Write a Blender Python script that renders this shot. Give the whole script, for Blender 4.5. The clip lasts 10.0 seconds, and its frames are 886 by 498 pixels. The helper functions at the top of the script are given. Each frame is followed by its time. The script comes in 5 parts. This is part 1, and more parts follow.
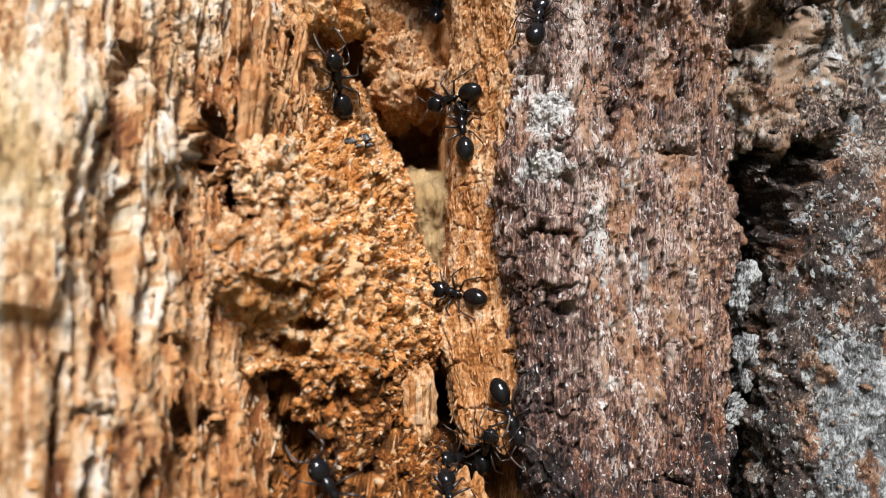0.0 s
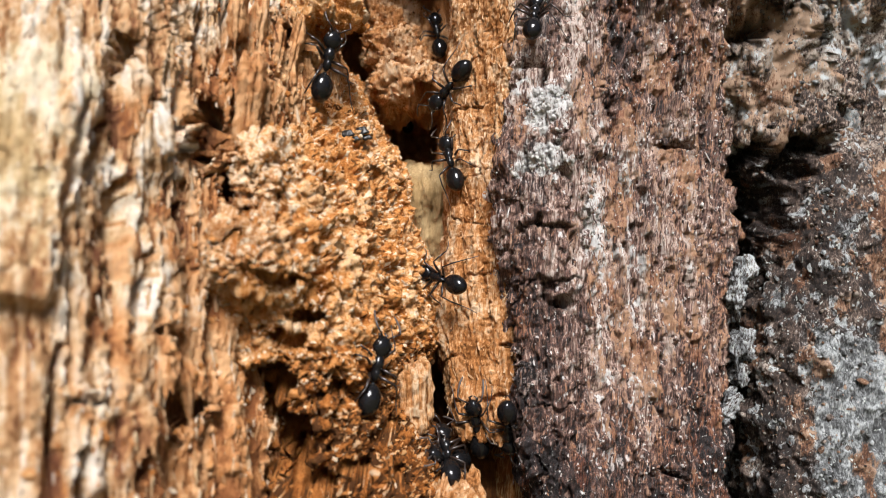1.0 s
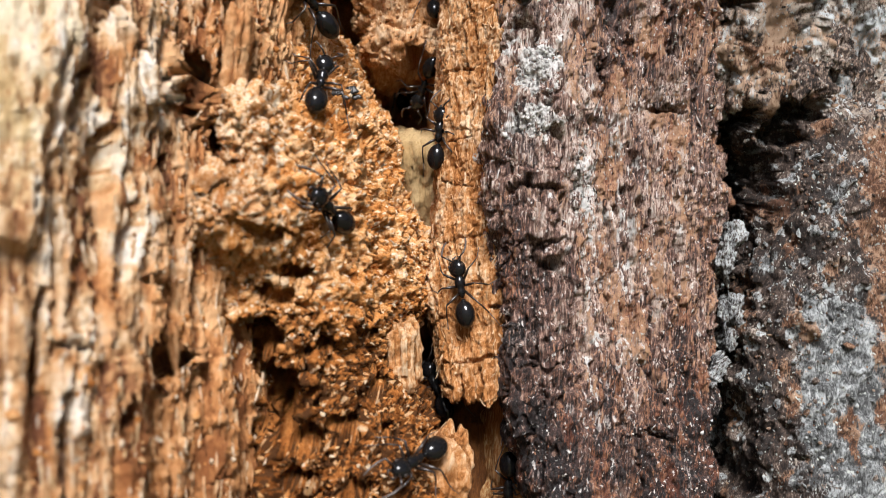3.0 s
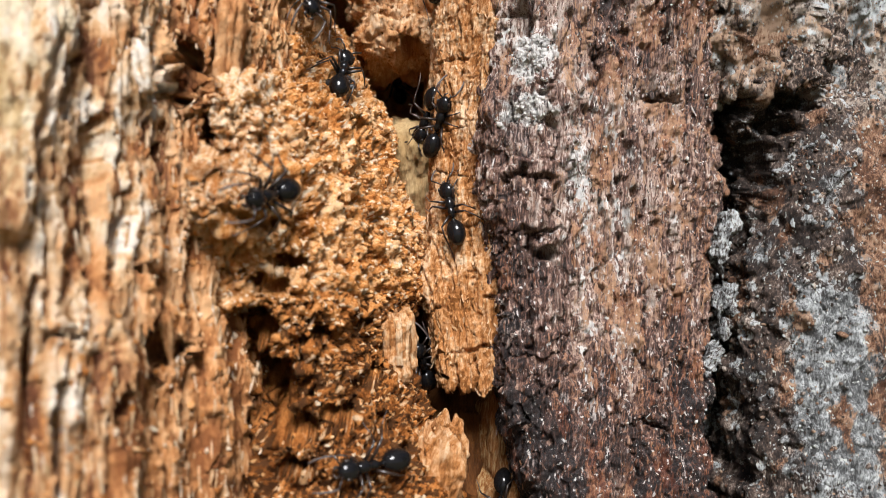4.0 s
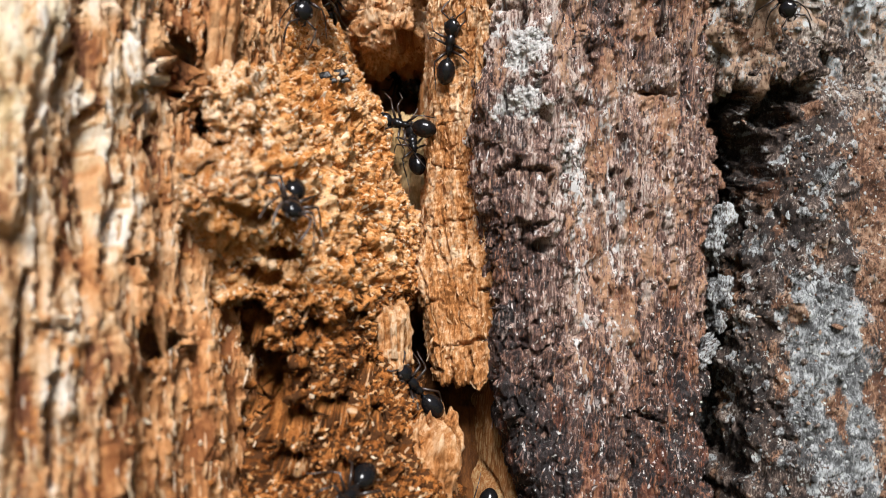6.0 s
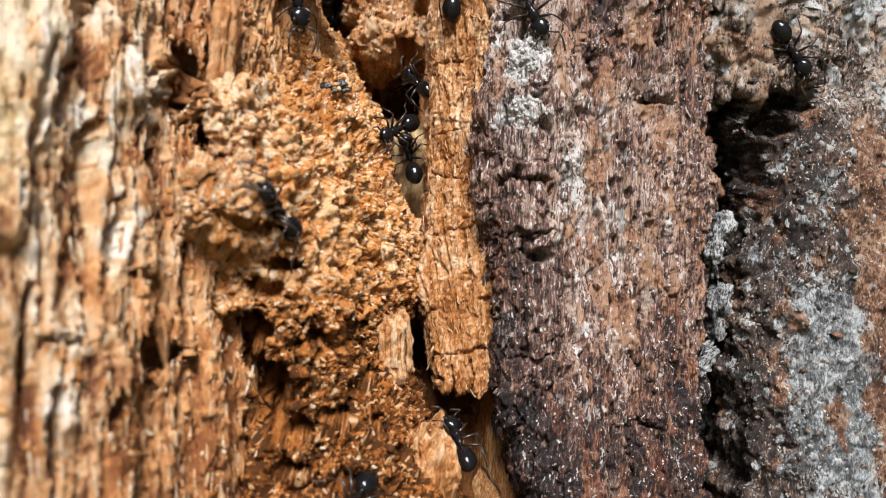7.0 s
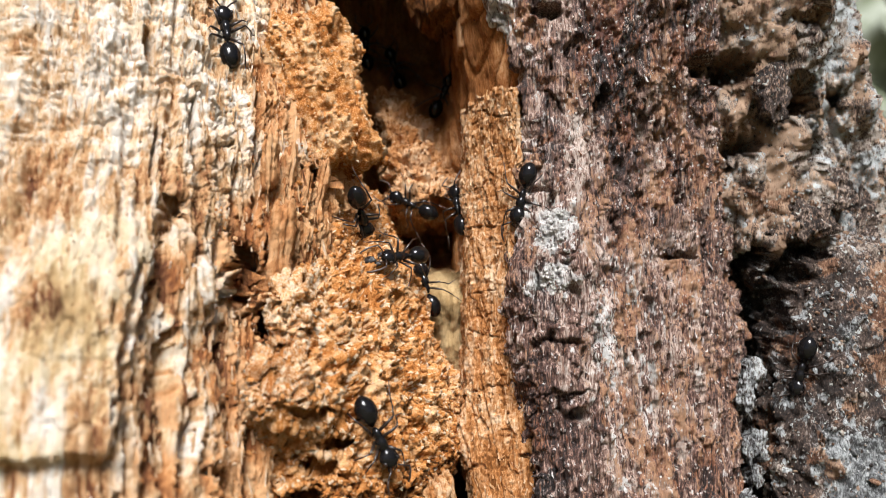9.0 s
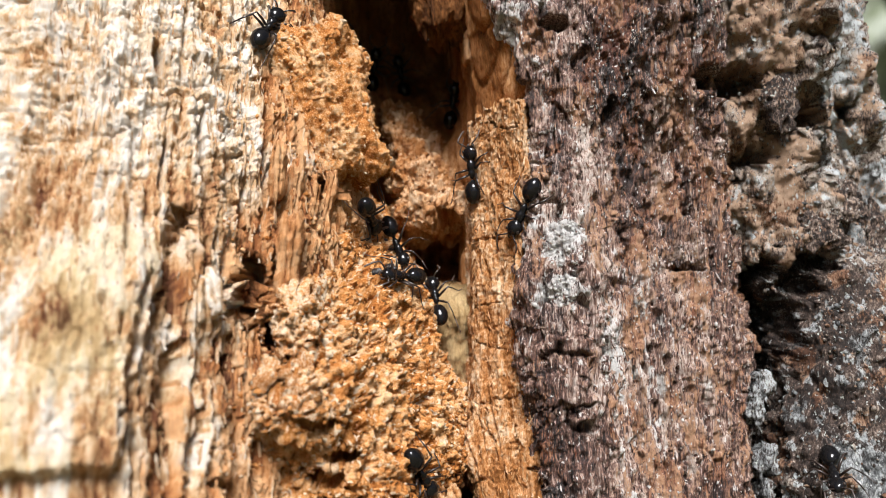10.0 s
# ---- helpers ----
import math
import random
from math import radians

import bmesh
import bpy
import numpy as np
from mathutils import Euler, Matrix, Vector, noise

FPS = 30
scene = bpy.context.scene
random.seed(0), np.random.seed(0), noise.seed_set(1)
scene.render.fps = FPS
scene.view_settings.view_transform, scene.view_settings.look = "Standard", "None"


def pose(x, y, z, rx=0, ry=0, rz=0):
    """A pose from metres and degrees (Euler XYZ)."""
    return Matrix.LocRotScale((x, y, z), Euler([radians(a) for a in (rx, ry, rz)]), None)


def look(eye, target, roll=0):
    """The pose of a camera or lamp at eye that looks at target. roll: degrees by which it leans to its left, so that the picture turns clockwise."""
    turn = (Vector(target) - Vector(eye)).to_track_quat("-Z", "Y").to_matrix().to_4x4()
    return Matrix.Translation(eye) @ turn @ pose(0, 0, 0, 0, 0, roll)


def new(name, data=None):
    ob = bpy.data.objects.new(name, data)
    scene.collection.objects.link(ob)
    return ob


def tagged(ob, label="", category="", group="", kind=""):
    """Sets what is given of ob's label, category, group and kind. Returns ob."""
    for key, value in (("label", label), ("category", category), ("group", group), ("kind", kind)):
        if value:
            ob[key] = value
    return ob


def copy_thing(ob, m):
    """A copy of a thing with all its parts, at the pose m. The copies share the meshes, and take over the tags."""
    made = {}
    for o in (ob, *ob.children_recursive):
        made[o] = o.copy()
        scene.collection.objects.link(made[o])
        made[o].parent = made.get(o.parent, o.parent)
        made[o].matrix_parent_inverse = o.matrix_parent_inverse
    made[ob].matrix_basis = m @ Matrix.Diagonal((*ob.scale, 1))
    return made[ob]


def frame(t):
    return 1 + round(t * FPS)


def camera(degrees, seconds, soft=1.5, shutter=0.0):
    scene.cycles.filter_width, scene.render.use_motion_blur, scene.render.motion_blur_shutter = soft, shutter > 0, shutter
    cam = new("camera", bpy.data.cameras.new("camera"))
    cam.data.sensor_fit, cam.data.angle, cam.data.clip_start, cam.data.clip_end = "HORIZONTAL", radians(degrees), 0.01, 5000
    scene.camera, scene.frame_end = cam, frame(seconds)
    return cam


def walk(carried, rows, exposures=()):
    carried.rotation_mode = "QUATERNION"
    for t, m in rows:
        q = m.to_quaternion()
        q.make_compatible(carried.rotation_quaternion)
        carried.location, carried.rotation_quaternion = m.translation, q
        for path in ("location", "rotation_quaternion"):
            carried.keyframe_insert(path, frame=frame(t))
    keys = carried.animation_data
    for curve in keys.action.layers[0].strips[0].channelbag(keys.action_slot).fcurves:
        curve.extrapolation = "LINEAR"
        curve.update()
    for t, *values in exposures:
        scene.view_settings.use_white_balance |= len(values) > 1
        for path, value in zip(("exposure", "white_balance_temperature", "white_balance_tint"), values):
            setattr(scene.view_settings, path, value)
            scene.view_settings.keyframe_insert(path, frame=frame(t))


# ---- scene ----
# seconds, eye in millimetres, then yaw, pitch and roll in degrees
PATH = [
    (0, 0.000, -44.000, 0.000, 0.001, 0.001, 0.000),
    (0.5, 0.062, -44.030, -0.010, -0.059, -0.195, 0.092),
    (1, 0.146, -43.998, -0.192, -0.034, -0.313, 0.199),
    (1.5, 0.171, -43.936, -0.414, -0.056, -0.608, 0.234),
    (2, 0.193, -43.993, -0.766, -0.214, -0.843, 0.313),
    (2.5, 0.377, -43.955, -1.298, -0.312, -1.249, 0.522),
    (4, 0.492, -43.907, -1.828, -0.882, -2.183, 0.470),
    (4.5, 0.550, -43.905, -1.946, -0.884, -2.347, 0.468),
    (5, 0.591, -43.824, -1.990, -0.978, -2.481, 0.548),
    (5.5, 0.825, -43.886, -2.017, -0.924, -2.535, 0.400),
    (7, 0.889, -44.100, -1.581, -0.785, -2.304, 0.214),
    (7.5, 1.142, -44.364, -1.030, -0.647, -1.999, 0.114),
    (8, 1.011, -45.046, 0.265, -0.683, -0.823, -0.413),
    (8.5, 0.538, -46.716, 2.830, -0.347, 2.256, -1.134),
    (9, 0.163, -47.138, 3.518, 1.262, 4.628, -1.425),
    (9.5, -0.068, -46.980, 3.402, 1.465, 5.639, -1.558),
    (10, 0.024, -47.034, 3.427, 1.667, 5.691, -1.373),
]


def eye_pose(x, y, z, yaw, pitch, roll):
    return pose(x / 1000, y / 1000, z / 1000, 90 + pitch, 0, yaw) @ pose(0, 0, 0, 0, 0, roll)


cam = camera(63.56, 10.0, soft=0.8)
walk(cam, [(t, eye_pose(*p)) for t, *p in PATH])
cam.data.dof.use_dof, cam.data.dof.focus_distance, cam.data.dof.aperture_fstop = True, 0.048, 56

# ---- light: a bright overcast sky, strongest from above and in front of the trunk ----
world = bpy.data.worlds.new("sky")
scene.world = world
world.use_nodes = True
wn = world.node_tree.nodes
sky = wn.new("ShaderNodeTexSky")
sky.sky_type, sky.sun_disc = "NISHITA", False
sky.sun_elevation, sky.sun_rotation = radians(50), radians(175)
sky.dust_density, sky.air_density = 3.0, 0.7
wn["Background"].inputs[1].default_value = 0.042
world.node_tree.links.new(sky.outputs[0], wn["Background"].inputs[0])
sun = new("sun", bpy.data.lights.new("sun", "SUN"))
sun.data.energy, sun.data.angle, sun.data.color = 5.0, radians(24), (0.975, 0.985, 1.0)
sun.matrix_basis = look((0.06, -0.75, 0.86), (0, 0, 0))
scene.view_settings.exposure = 0.6

# ---- noise on arrays, lengths in millimetres ----
MM = 0.001
TABLE = np.random.RandomState(7)
PERM = np.concatenate([TABLE.permutation(256)] * 3)
GRAD = TABLE.normal(size=(256, 3))
GRAD /= np.linalg.norm(GRAD, axis=1, keepdims=True)
RND = TABLE.rand(256)


def pick(i, j, k, seed=0):
    return PERM[PERM[PERM[(i + seed * 31) & 255] + (j & 255)] + (k & 255)]


def pnoise(x, y, z, seed=0):
    """Gradient noise, about -0.7 to 0.7."""
    xi, yi, zi = (np.floor(a).astype(np.int64) for a in (x, y, z))
    xf, yf, zf = x - xi, y - yi, z - zi
    u, v, w = (a * a * a * (a * (a * 6 - 15) + 10) for a in (xf, yf, zf))
    total = 0.0
    for a in (0, 1):
        for b in (0, 1):
            for c in (0, 1):
                g = GRAD[pick(xi + a, yi + b, zi + c, seed)]
                dot = g[..., 0] * (xf - a) + g[..., 1] * (yf - b) + g[..., 2] * (zf - c)
                total = total + dot * (u if a else 1 - u) * (v if b else 1 - v) * (w if c else 1 - w)
    return total


def fbm(x, y, z, octaves=4, seed=0, gain=0.5):
    total, amp = 0.0, 1.0
    for n in range(octaves):
        total = total + amp * pnoise(x * 2**n, y * 2**n, z * 2**n, seed + n)
        amp *= gain
    return total


def cells(x, y, z, seed=0):
    """Distance to the nearest and second nearest of scattered points, and a random number for the nearest."""
    xi, yi, zi = (np.floor(a).astype(np.int64) for a in (x, y, z))
    f1, f2, tag = np.full(x.shape, 9.0), np.full(x.shape, 9.0), np.zeros(x.shape)
    for a in (-1, 0, 1):
        for b in (-1, 0, 1):
            for c in (-1, 0, 1):
                h = pick(xi + a, yi + b, zi + c, seed)
                d = np.sqrt((xi + a + RND[h] - x) ** 2 + (yi + b + RND[PERM[h]] - y) ** 2 + (zi + c + RND[PERM[h + 1]] - z) ** 2)
                near = d < f1
                f2 = np.where(near, f1, np.minimum(f2, d))
                tag = np.where(near, RND[PERM[h + 2]], tag)
                f1 = np.where(near, d, f1)
    return f1, f2, tag


def smooth(a, b, x):
    t = np.clip((x - a) / (b - a), 0, 1)
    return t * t * (3 - 2 * t)


def strands(x, z, width, length, seed=0):
    """Splits a surface into upright fibre bundles that break off at random heights: a random number for each piece and
    the distance to the piece's side and end, as fractions of its size."""
    i = np.floor(x / width).astype(np.int64)
    shift = RND[pick(i, i * 0 + 3, i * 0, seed)]
    long = length * (0.5 + RND[pick(i, i * 0 + 9, i * 0, seed)])
    zz = z / long + shift * 7
    k = np.floor(zz).astype(np.int64)
    tag = RND[pick(i, k, k * 0 + 5, seed)]
    side = np.minimum(x / width - i, 1 - (x / width - i))
    end = np.minimum(zz - k, 1 - (zz - k)) * long / width
    return tag, side, end


# ---- meshes ----
def mesh_from(name, verts, faces, material, tones=None, smoothed=True):
    me = bpy.data.meshes.new(name)
    me.from_pydata([], [], [])
    verts, faces = np.asarray(verts, np.float32), np.asarray(faces, np.int32)
    n = faces.shape[1]
    me.vertices.add(len(verts))
    me.vertices.foreach_set("co", verts.ravel())
    me.loops.add(faces.size)
    me.loops.foreach_set("vertex_index", faces.ravel())
    me.polygons.add(len(faces))
    me.polygons.foreach_set("loop_start", np.arange(0, faces.size, n, dtype=np.int32))
    me.polygons.foreach_set("use_smooth", np.full(len(faces), smoothed))
    me.update(calc_edges=True)
    if tones is not None:
        layer = me.attributes.new("tone", "FLOAT_COLOR", "POINT")
        layer.data.foreach_set("color", np.concatenate([np.clip(tones, 0, 1), np.ones((len(verts), 1))], 1).astype(np.float32).ravel())
    me.materials.append(material)
    return me


def attach(name, me, parent=None, label=""):
    ob = new(name, me)
    ob.parent = parent
    return tagged(ob, label)


def part(name, bm, material, parent, label=""):
    me = bpy.data.meshes.new(name)
    bm.to_mesh(me)
    bm.free()
    me.materials.append(material)
    me.polygons.foreach_set("use_smooth", [True] * len(me.polygons))
    return attach(name, me, parent, label)


def grid_faces(nu, nv, closed=False):
    i, j = np.meshgrid(np.arange(nu if closed else nu - 1), np.arange(nv - 1), indexing="ij")
    a, b = i * nv + j, (i + 1) % nu * nv + j
    return np.stack([a, b, b + 1, a + 1], -1).reshape(-1, 4)


def catmull(t, knots, values):
    """Smooth values through the knots, for rows of values."""
    knots, values = np.asarray(knots, float), np.asarray(values, float)
    slopes = np.gradient(values, knots, axis=0)
    i = np.clip(np.searchsorted(knots, t) - 1, 0, len(knots) - 2)
    h = (knots[i + 1] - knots[i])
    s = ((t - knots[i]) / h)
    extra = (slice(None),) + (None,) * (values.ndim - 1)
    s, h = s[extra], h[extra]
    return ((1 + 2 * s) * (1 - s) ** 2 * values[i] + s * (1 - s) ** 2 * h * slopes[i]
            + s * s * (3 - 2 * s) * values[i + 1] + s * s * (s - 1) * h * slopes[i + 1])


def loft(levels, step, step_z, z0, z1):
    """A surface through cross sections: levels of (z, [(x, y), ...]). Returns x, y, z grids."""
    knots = [z0, max(z0, -23), min(z1, 33), z1]
    zs = np.concatenate([np.linspace(a, b, max(2, int((b - a) / d) + 1))[:-1] for a, b, d in zip(knots, knots[1:], (0.5, step_z, 0.5)) if b > a] + [[z1]])
    sections = catmull(zs, [l[0] for l in levels], [l[1] for l in levels])
    k = sections.shape[1]
    middle = np.linalg.norm(np.diff(sections, axis=1), axis=2).mean(0)
    along = np.concatenate([[0], np.cumsum(middle)])
    first = along[1] if middle[0] > 25 else 0
    ss = np.concatenate([np.linspace(0, first, int(first / 0.4) + 1)[:-1], np.linspace(first, along[-1], int((along[-1] - first) / step) + 2)])
    flat = catmull(ss, along, np.moveaxis(sections, 1, 0))
    return flat[..., 0], flat[..., 1], np.broadcast_to(zs, flat.shape[:2]).copy()


def normals(x, y, z):
    p = np.stack([x, y, z], -1)
    n = np.cross(np.gradient(p, axis=0), np.gradient(p, axis=1))
    n /= np.linalg.norm(n, axis=-1, keepdims=True) + 1e-12
    return n


def sheet(name, x, y, z, relief, tones, material, parent, label=""):
    """Lays a relief, in millimetres along the outward normal, over a grid surface."""
    n = normals(x, y, z)
    p = np.stack([x, y, z], -1) + n * relief[..., None]
    ob = attach(name, mesh_from(name, p.reshape(-1, 3) * MM, grid_faces(*x.shape), material, tones.reshape(-1, 3)), parent, label)
    return ob, p, n


def tone(*channels):
    return np.stack(np.broadcast_arrays(*channels), -1)


# ---- materials ----
def node_material(name):
    m = bpy.data.materials.new(name)
    m.use_nodes = True
    return m, m.node_tree.nodes, m.node_tree.links, m.node_tree.nodes["Principled BSDF"]


def ramp(nodes, links, source, stops):
    r = nodes.new("ShaderNodeValToRGB")
    e = r.color_ramp.elements
    while len(e) < len(stops):
        e.new(0.5)
    for el, (at, c) in zip(e, stops):
        el.position, el.color = at, (*c, 1)
    links.new(source, r.inputs[0])
    return r.outputs[0]


def noise_node(nodes, links, scale, stretch=(1, 1, 1), detail=4, rough=0.6):
    co = nodes.new("ShaderNodeTexCoord")
    mp = nodes.new("ShaderNodeMapping")
    mp.inputs["Scale"].default_value = stretch
    tx = nodes.new("ShaderNodeTexNoise")
    tx.inputs["Scale"].default_value, tx.inputs["Detail"].default_value, tx.inputs["Roughness"].default_value = scale, detail, rough
    links.new(co.outputs["Object"], mp.inputs[0])
    links.new(mp.outputs[0], tx.inputs["Vector"])
    return tx.outputs["Fac"]


def math_node(nodes, links, op, a, b):
    m = nodes.new("ShaderNodeMath")
    m.operation = op
    for n, v in enumerate((a, b)):
        if isinstance(v, (int, float)):
            m.inputs[n].default_value = v
        else:
            links.new(v, m.inputs[n])
    return m.outputs[0]


def mix_colour(nodes, links, fac, a, b, blend="MIX"):
    m = nodes.new("ShaderNodeMix")
    m.data_type, m.blend_type = "RGBA", blend
    for key, v in ((0, fac), (6, a), (7, b)):
        if isinstance(v, (int, float)):
            m.inputs[key].default_value = v
        elif isinstance(v, tuple):
            m.inputs[key].default_value = (*v, 1)
        else:
            links.new(v, m.inputs[key])
    return m.outputs[2]


def surface_material(name, main, second, third, rough=0.85, grain=3000, stretch=(1, 1, 0.12), bump=0.00012, speck=None, speck_at=0.7, spec=0.3, contrast=1.5):
    """main: colour stops over the surface's own tone with fine grain added; second and third: stops for the
    other two tone channels, which cover the first."""
    m, nodes, links, bsdf = node_material(name)
    at = nodes.new("ShaderNodeAttribute")
    at.attribute_name = "tone"
    split = nodes.new("ShaderNodeSeparateColor")
    links.new(at.outputs["Color"], split.inputs[0])
    fine = noise_node(nodes, links, grain * 2.2, stretch, 6, 0.7)
    tiny = noise_node(nodes, links, grain * 5, (stretch[0], stretch[1], min(1, stretch[2] * 1.5)), 3, 0.7)
    coarse = noise_node(nodes, links, grain / 7, stretch, 3, 0.6)
    shift = math_node(nodes, links, "MULTIPLY", math_node(nodes, links, "SUBTRACT", fine, 0.5), contrast)
    shift2 = math_node(nodes, links, "MULTIPLY", math_node(nodes, links, "SUBTRACT", coarse, 0.5), 0.8)
    value = math_node(nodes, links, "ADD", math_node(nodes, links, "ADD", split.outputs[0], shift), shift2)
    colour = ramp(nodes, links, value, main)
    for channel, stops in ((1, second), (2, third)):
        if stops:
            over = ramp(nodes, links, value, stops)
            edge = math_node(nodes, links, "ADD", split.outputs[channel], math_node(nodes, links, "MULTIPLY", shift, 1.1))
            gate = nodes.new("ShaderNodeMapRange")
            gate.inputs[1].default_value, gate.inputs[2].default_value = 0.35, 0.65
            links.new(edge, gate.inputs[0])
            colour = mix_colour(nodes, links, gate.outputs[0], colour, over)
    if speck:
        dots = noise_node(nodes, links, grain * 1.3, (1, 1, 0.7), 2, 0.5)
        gate = nodes.new("ShaderNodeMapRange")
        gate.inputs[1].default_value, gate.inputs[2].default_value = speck_at, speck_at + 0.05
        links.new(dots, gate.inputs[0])
        colour = mix_colour(nodes, links, gate.outputs[0], colour, speck)
    links.new(colour, bsdf.inputs["Base Color"])
    bsdf.inputs["Roughness"].default_value = rough
    bsdf.inputs["Specular IOR Level"].default_value = spec
    if bump:
        b = nodes.new("ShaderNodeBump")
        b.inputs["Strength"].default_value, b.inputs["Distance"].default_value = 1.0, bump * 2
        links.new(fine, b.inputs["Height"])
        b2 = nodes.new("ShaderNodeBump")
        b2.inputs["Strength"].default_value, b2.inputs["Distance"].default_value = 1.0, bump * 0.8
        links.new(tiny, b2.inputs["Height"])
        links.new(b.outputs[0], b2.inputs["Normal"])
        links.new(b2.outputs[0], bsdf.inputs["Normal"])
    return m


def plain_material(name, colour, vary, rough, scale=2000, spec=0.5, bump=0.0, metal=0.0):
    m, nodes, links, bsdf = node_material(name)
    n = noise_node(nodes, links, scale, (1, 1, 1), 4, 0.6)
    links.new(ramp(nodes, links, n, [(0.3, colour), (0.7, vary)]), bsdf.inputs["Base Color"])
    bsdf.inputs["Roughness"].default_value, bsdf.inputs["Specular IOR Level"].default_value = rough, spec
    if bump:
        b = nodes.new("ShaderNodeBump")
        b.inputs["Strength"].default_value, b.inputs["Distance"].default_value = 0.6, bump
        links.new(n, b.inputs["Height"])
        links.new(b.outputs[0], bsdf.inputs["Normal"])
    return m


SAPWOOD = surface_material(
    "weathered_sapwood",
    [(0.1, (0.16, 0.055, 0.022)), (0.28, (0.42, 0.185, 0.075)), (0.46, (0.64, 0.37, 0.175)), (0.7, (0.79, 0.59, 0.4)), (0.92, (0.87, 0.78, 0.68))],
    [(0.2, (0.52, 0.34, 0.16)), (0.5, (0.67, 0.48, 0.26)), (0.8, (0.79, 0.65, 0.45))],
    [(0.2, (0.26, 0.088, 0.026)), (0.5, (0.55, 0.235, 0.082)), (0.85, (0.76, 0.43, 0.21))], grain=2600, stretch=(1, 1, 0.16), bump=0.00012, contrast=1.4)
FRASS = surface_material(
    "crumbled_brown_rot",
    [(0.05, (0.17, 0.055, 0.012)), (0.32, (0.47, 0.16, 0.038)), (0.6, (0.67, 0.29, 0.088)), (0.95, (0.85, 0.54, 0.29))],
    [(0.2, (0.6, 0.32, 0.13)), (0.8, (0.87, 0.68, 0.48))],
    [(0.2, (0.09, 0.035, 0.012)), (0.8, (0.3, 0.13, 0.04))], grain=3600, stretch=(1, 1, 1), bump=0.00009, rough=0.95, spec=0.1)
HEARTWOOD = surface_material(
    "orange_heartwood",
    [(0.1, (0.2, 0.072, 0.018)), (0.4, (0.43, 0.175, 0.056)), (0.65, (0.61, 0.32, 0.145)), (0.95, (0.79, 0.56, 0.36))],
    [(0.2, (0.42, 0.27, 0.12)), (0.8, (0.68, 0.49, 0.26))],
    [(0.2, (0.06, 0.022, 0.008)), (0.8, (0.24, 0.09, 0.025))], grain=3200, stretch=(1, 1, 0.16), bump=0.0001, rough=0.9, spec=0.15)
# Its pale specks are white flecks together with small glints put into the colour.
BARK = surface_material(
    "dark_bark",
    [(0.12, (0.013, 0.007, 0.007)), (0.36, (0.072, 0.032, 0.023)), (0.55, (0.18, 0.088, 0.064)), (0.76, (0.42, 0.26, 0.195)), (0.97, (0.76, 0.63, 0.55))],
    [(0.2, (0.34, 0.28, 0.26)), (0.5, (0.66, 0.6, 0.56)), (0.8, (0.86, 0.83, 0.8))],
    [(0.2, (0.11, 0.03, 0.014)), (0.5, (0.3, 0.12, 0.06)), (0.85, (0.52, 0.29, 0.165))], grain=2900, stretch=(1, 1, 0.12), bump=0.00019,
    speck=(0.74, 0.71, 0.68), speck_at=0.655, rough=0.5, spec=0.6, contrast=2.7)
LICHEN_BARK = surface_material(
    "lichen_grey_bark",
    [(0.1, (0.028, 0.02, 0.017)), (0.4, (0.075, 0.048, 0.037)), (0.65, (0.18, 0.125, 0.098)), (0.95, (0.5, 0.42, 0.35))],
    [(0.15, (0.07, 0.07, 0.07)), (0.5, (0.26, 0.265, 0.265)), (0.85, (0.6, 0.62, 0.62))],
    [(0.2, (0.1, 0.042, 0.022)), (0.5, (0.27, 0.135, 0.075)), (0.85, (0.5, 0.33, 0.22))], grain=3000, stretch=(1, 1, 0.4), bump=0.00016,
    speck=(0.6, 0.62, 0.58), speck_at=0.645, rough=0.75, spec=0.35, contrast=2.6)
OUTER_BARK = plain_material("rough_outer_bark", (0.05, 0.035, 0.03), (0.17, 0.13, 0.11), 0.9, 160, 0.3, 0.003)

# ---- the trunk: a hollow, rotten tree with a strip of bark left beside the nest opening ----
trunk = tagged(new("tree_trunk"), "decaying tree trunk with a rotted cavity and partly stripped dark bark", "tree trunk")


def hollows(x, y, z, holes, rise=0.35, seed=75, wild=0.45, floor=0.92):
    """Sinks holes of (x, z, half width, half height, depth) into a surface, running inwards and a little upwards."""
    deep = 0.0 * x
    for px, pz, w, h, d in holes:
        e = np.hypot((x - px) / w, (z - pz) / h) + wild * fbm(x * 0.9, y * 0.9, z * 0.9, 2, seed)
        deep = np.maximum(deep, d * smooth(1.1, floor, e))
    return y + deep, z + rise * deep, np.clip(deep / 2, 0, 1)


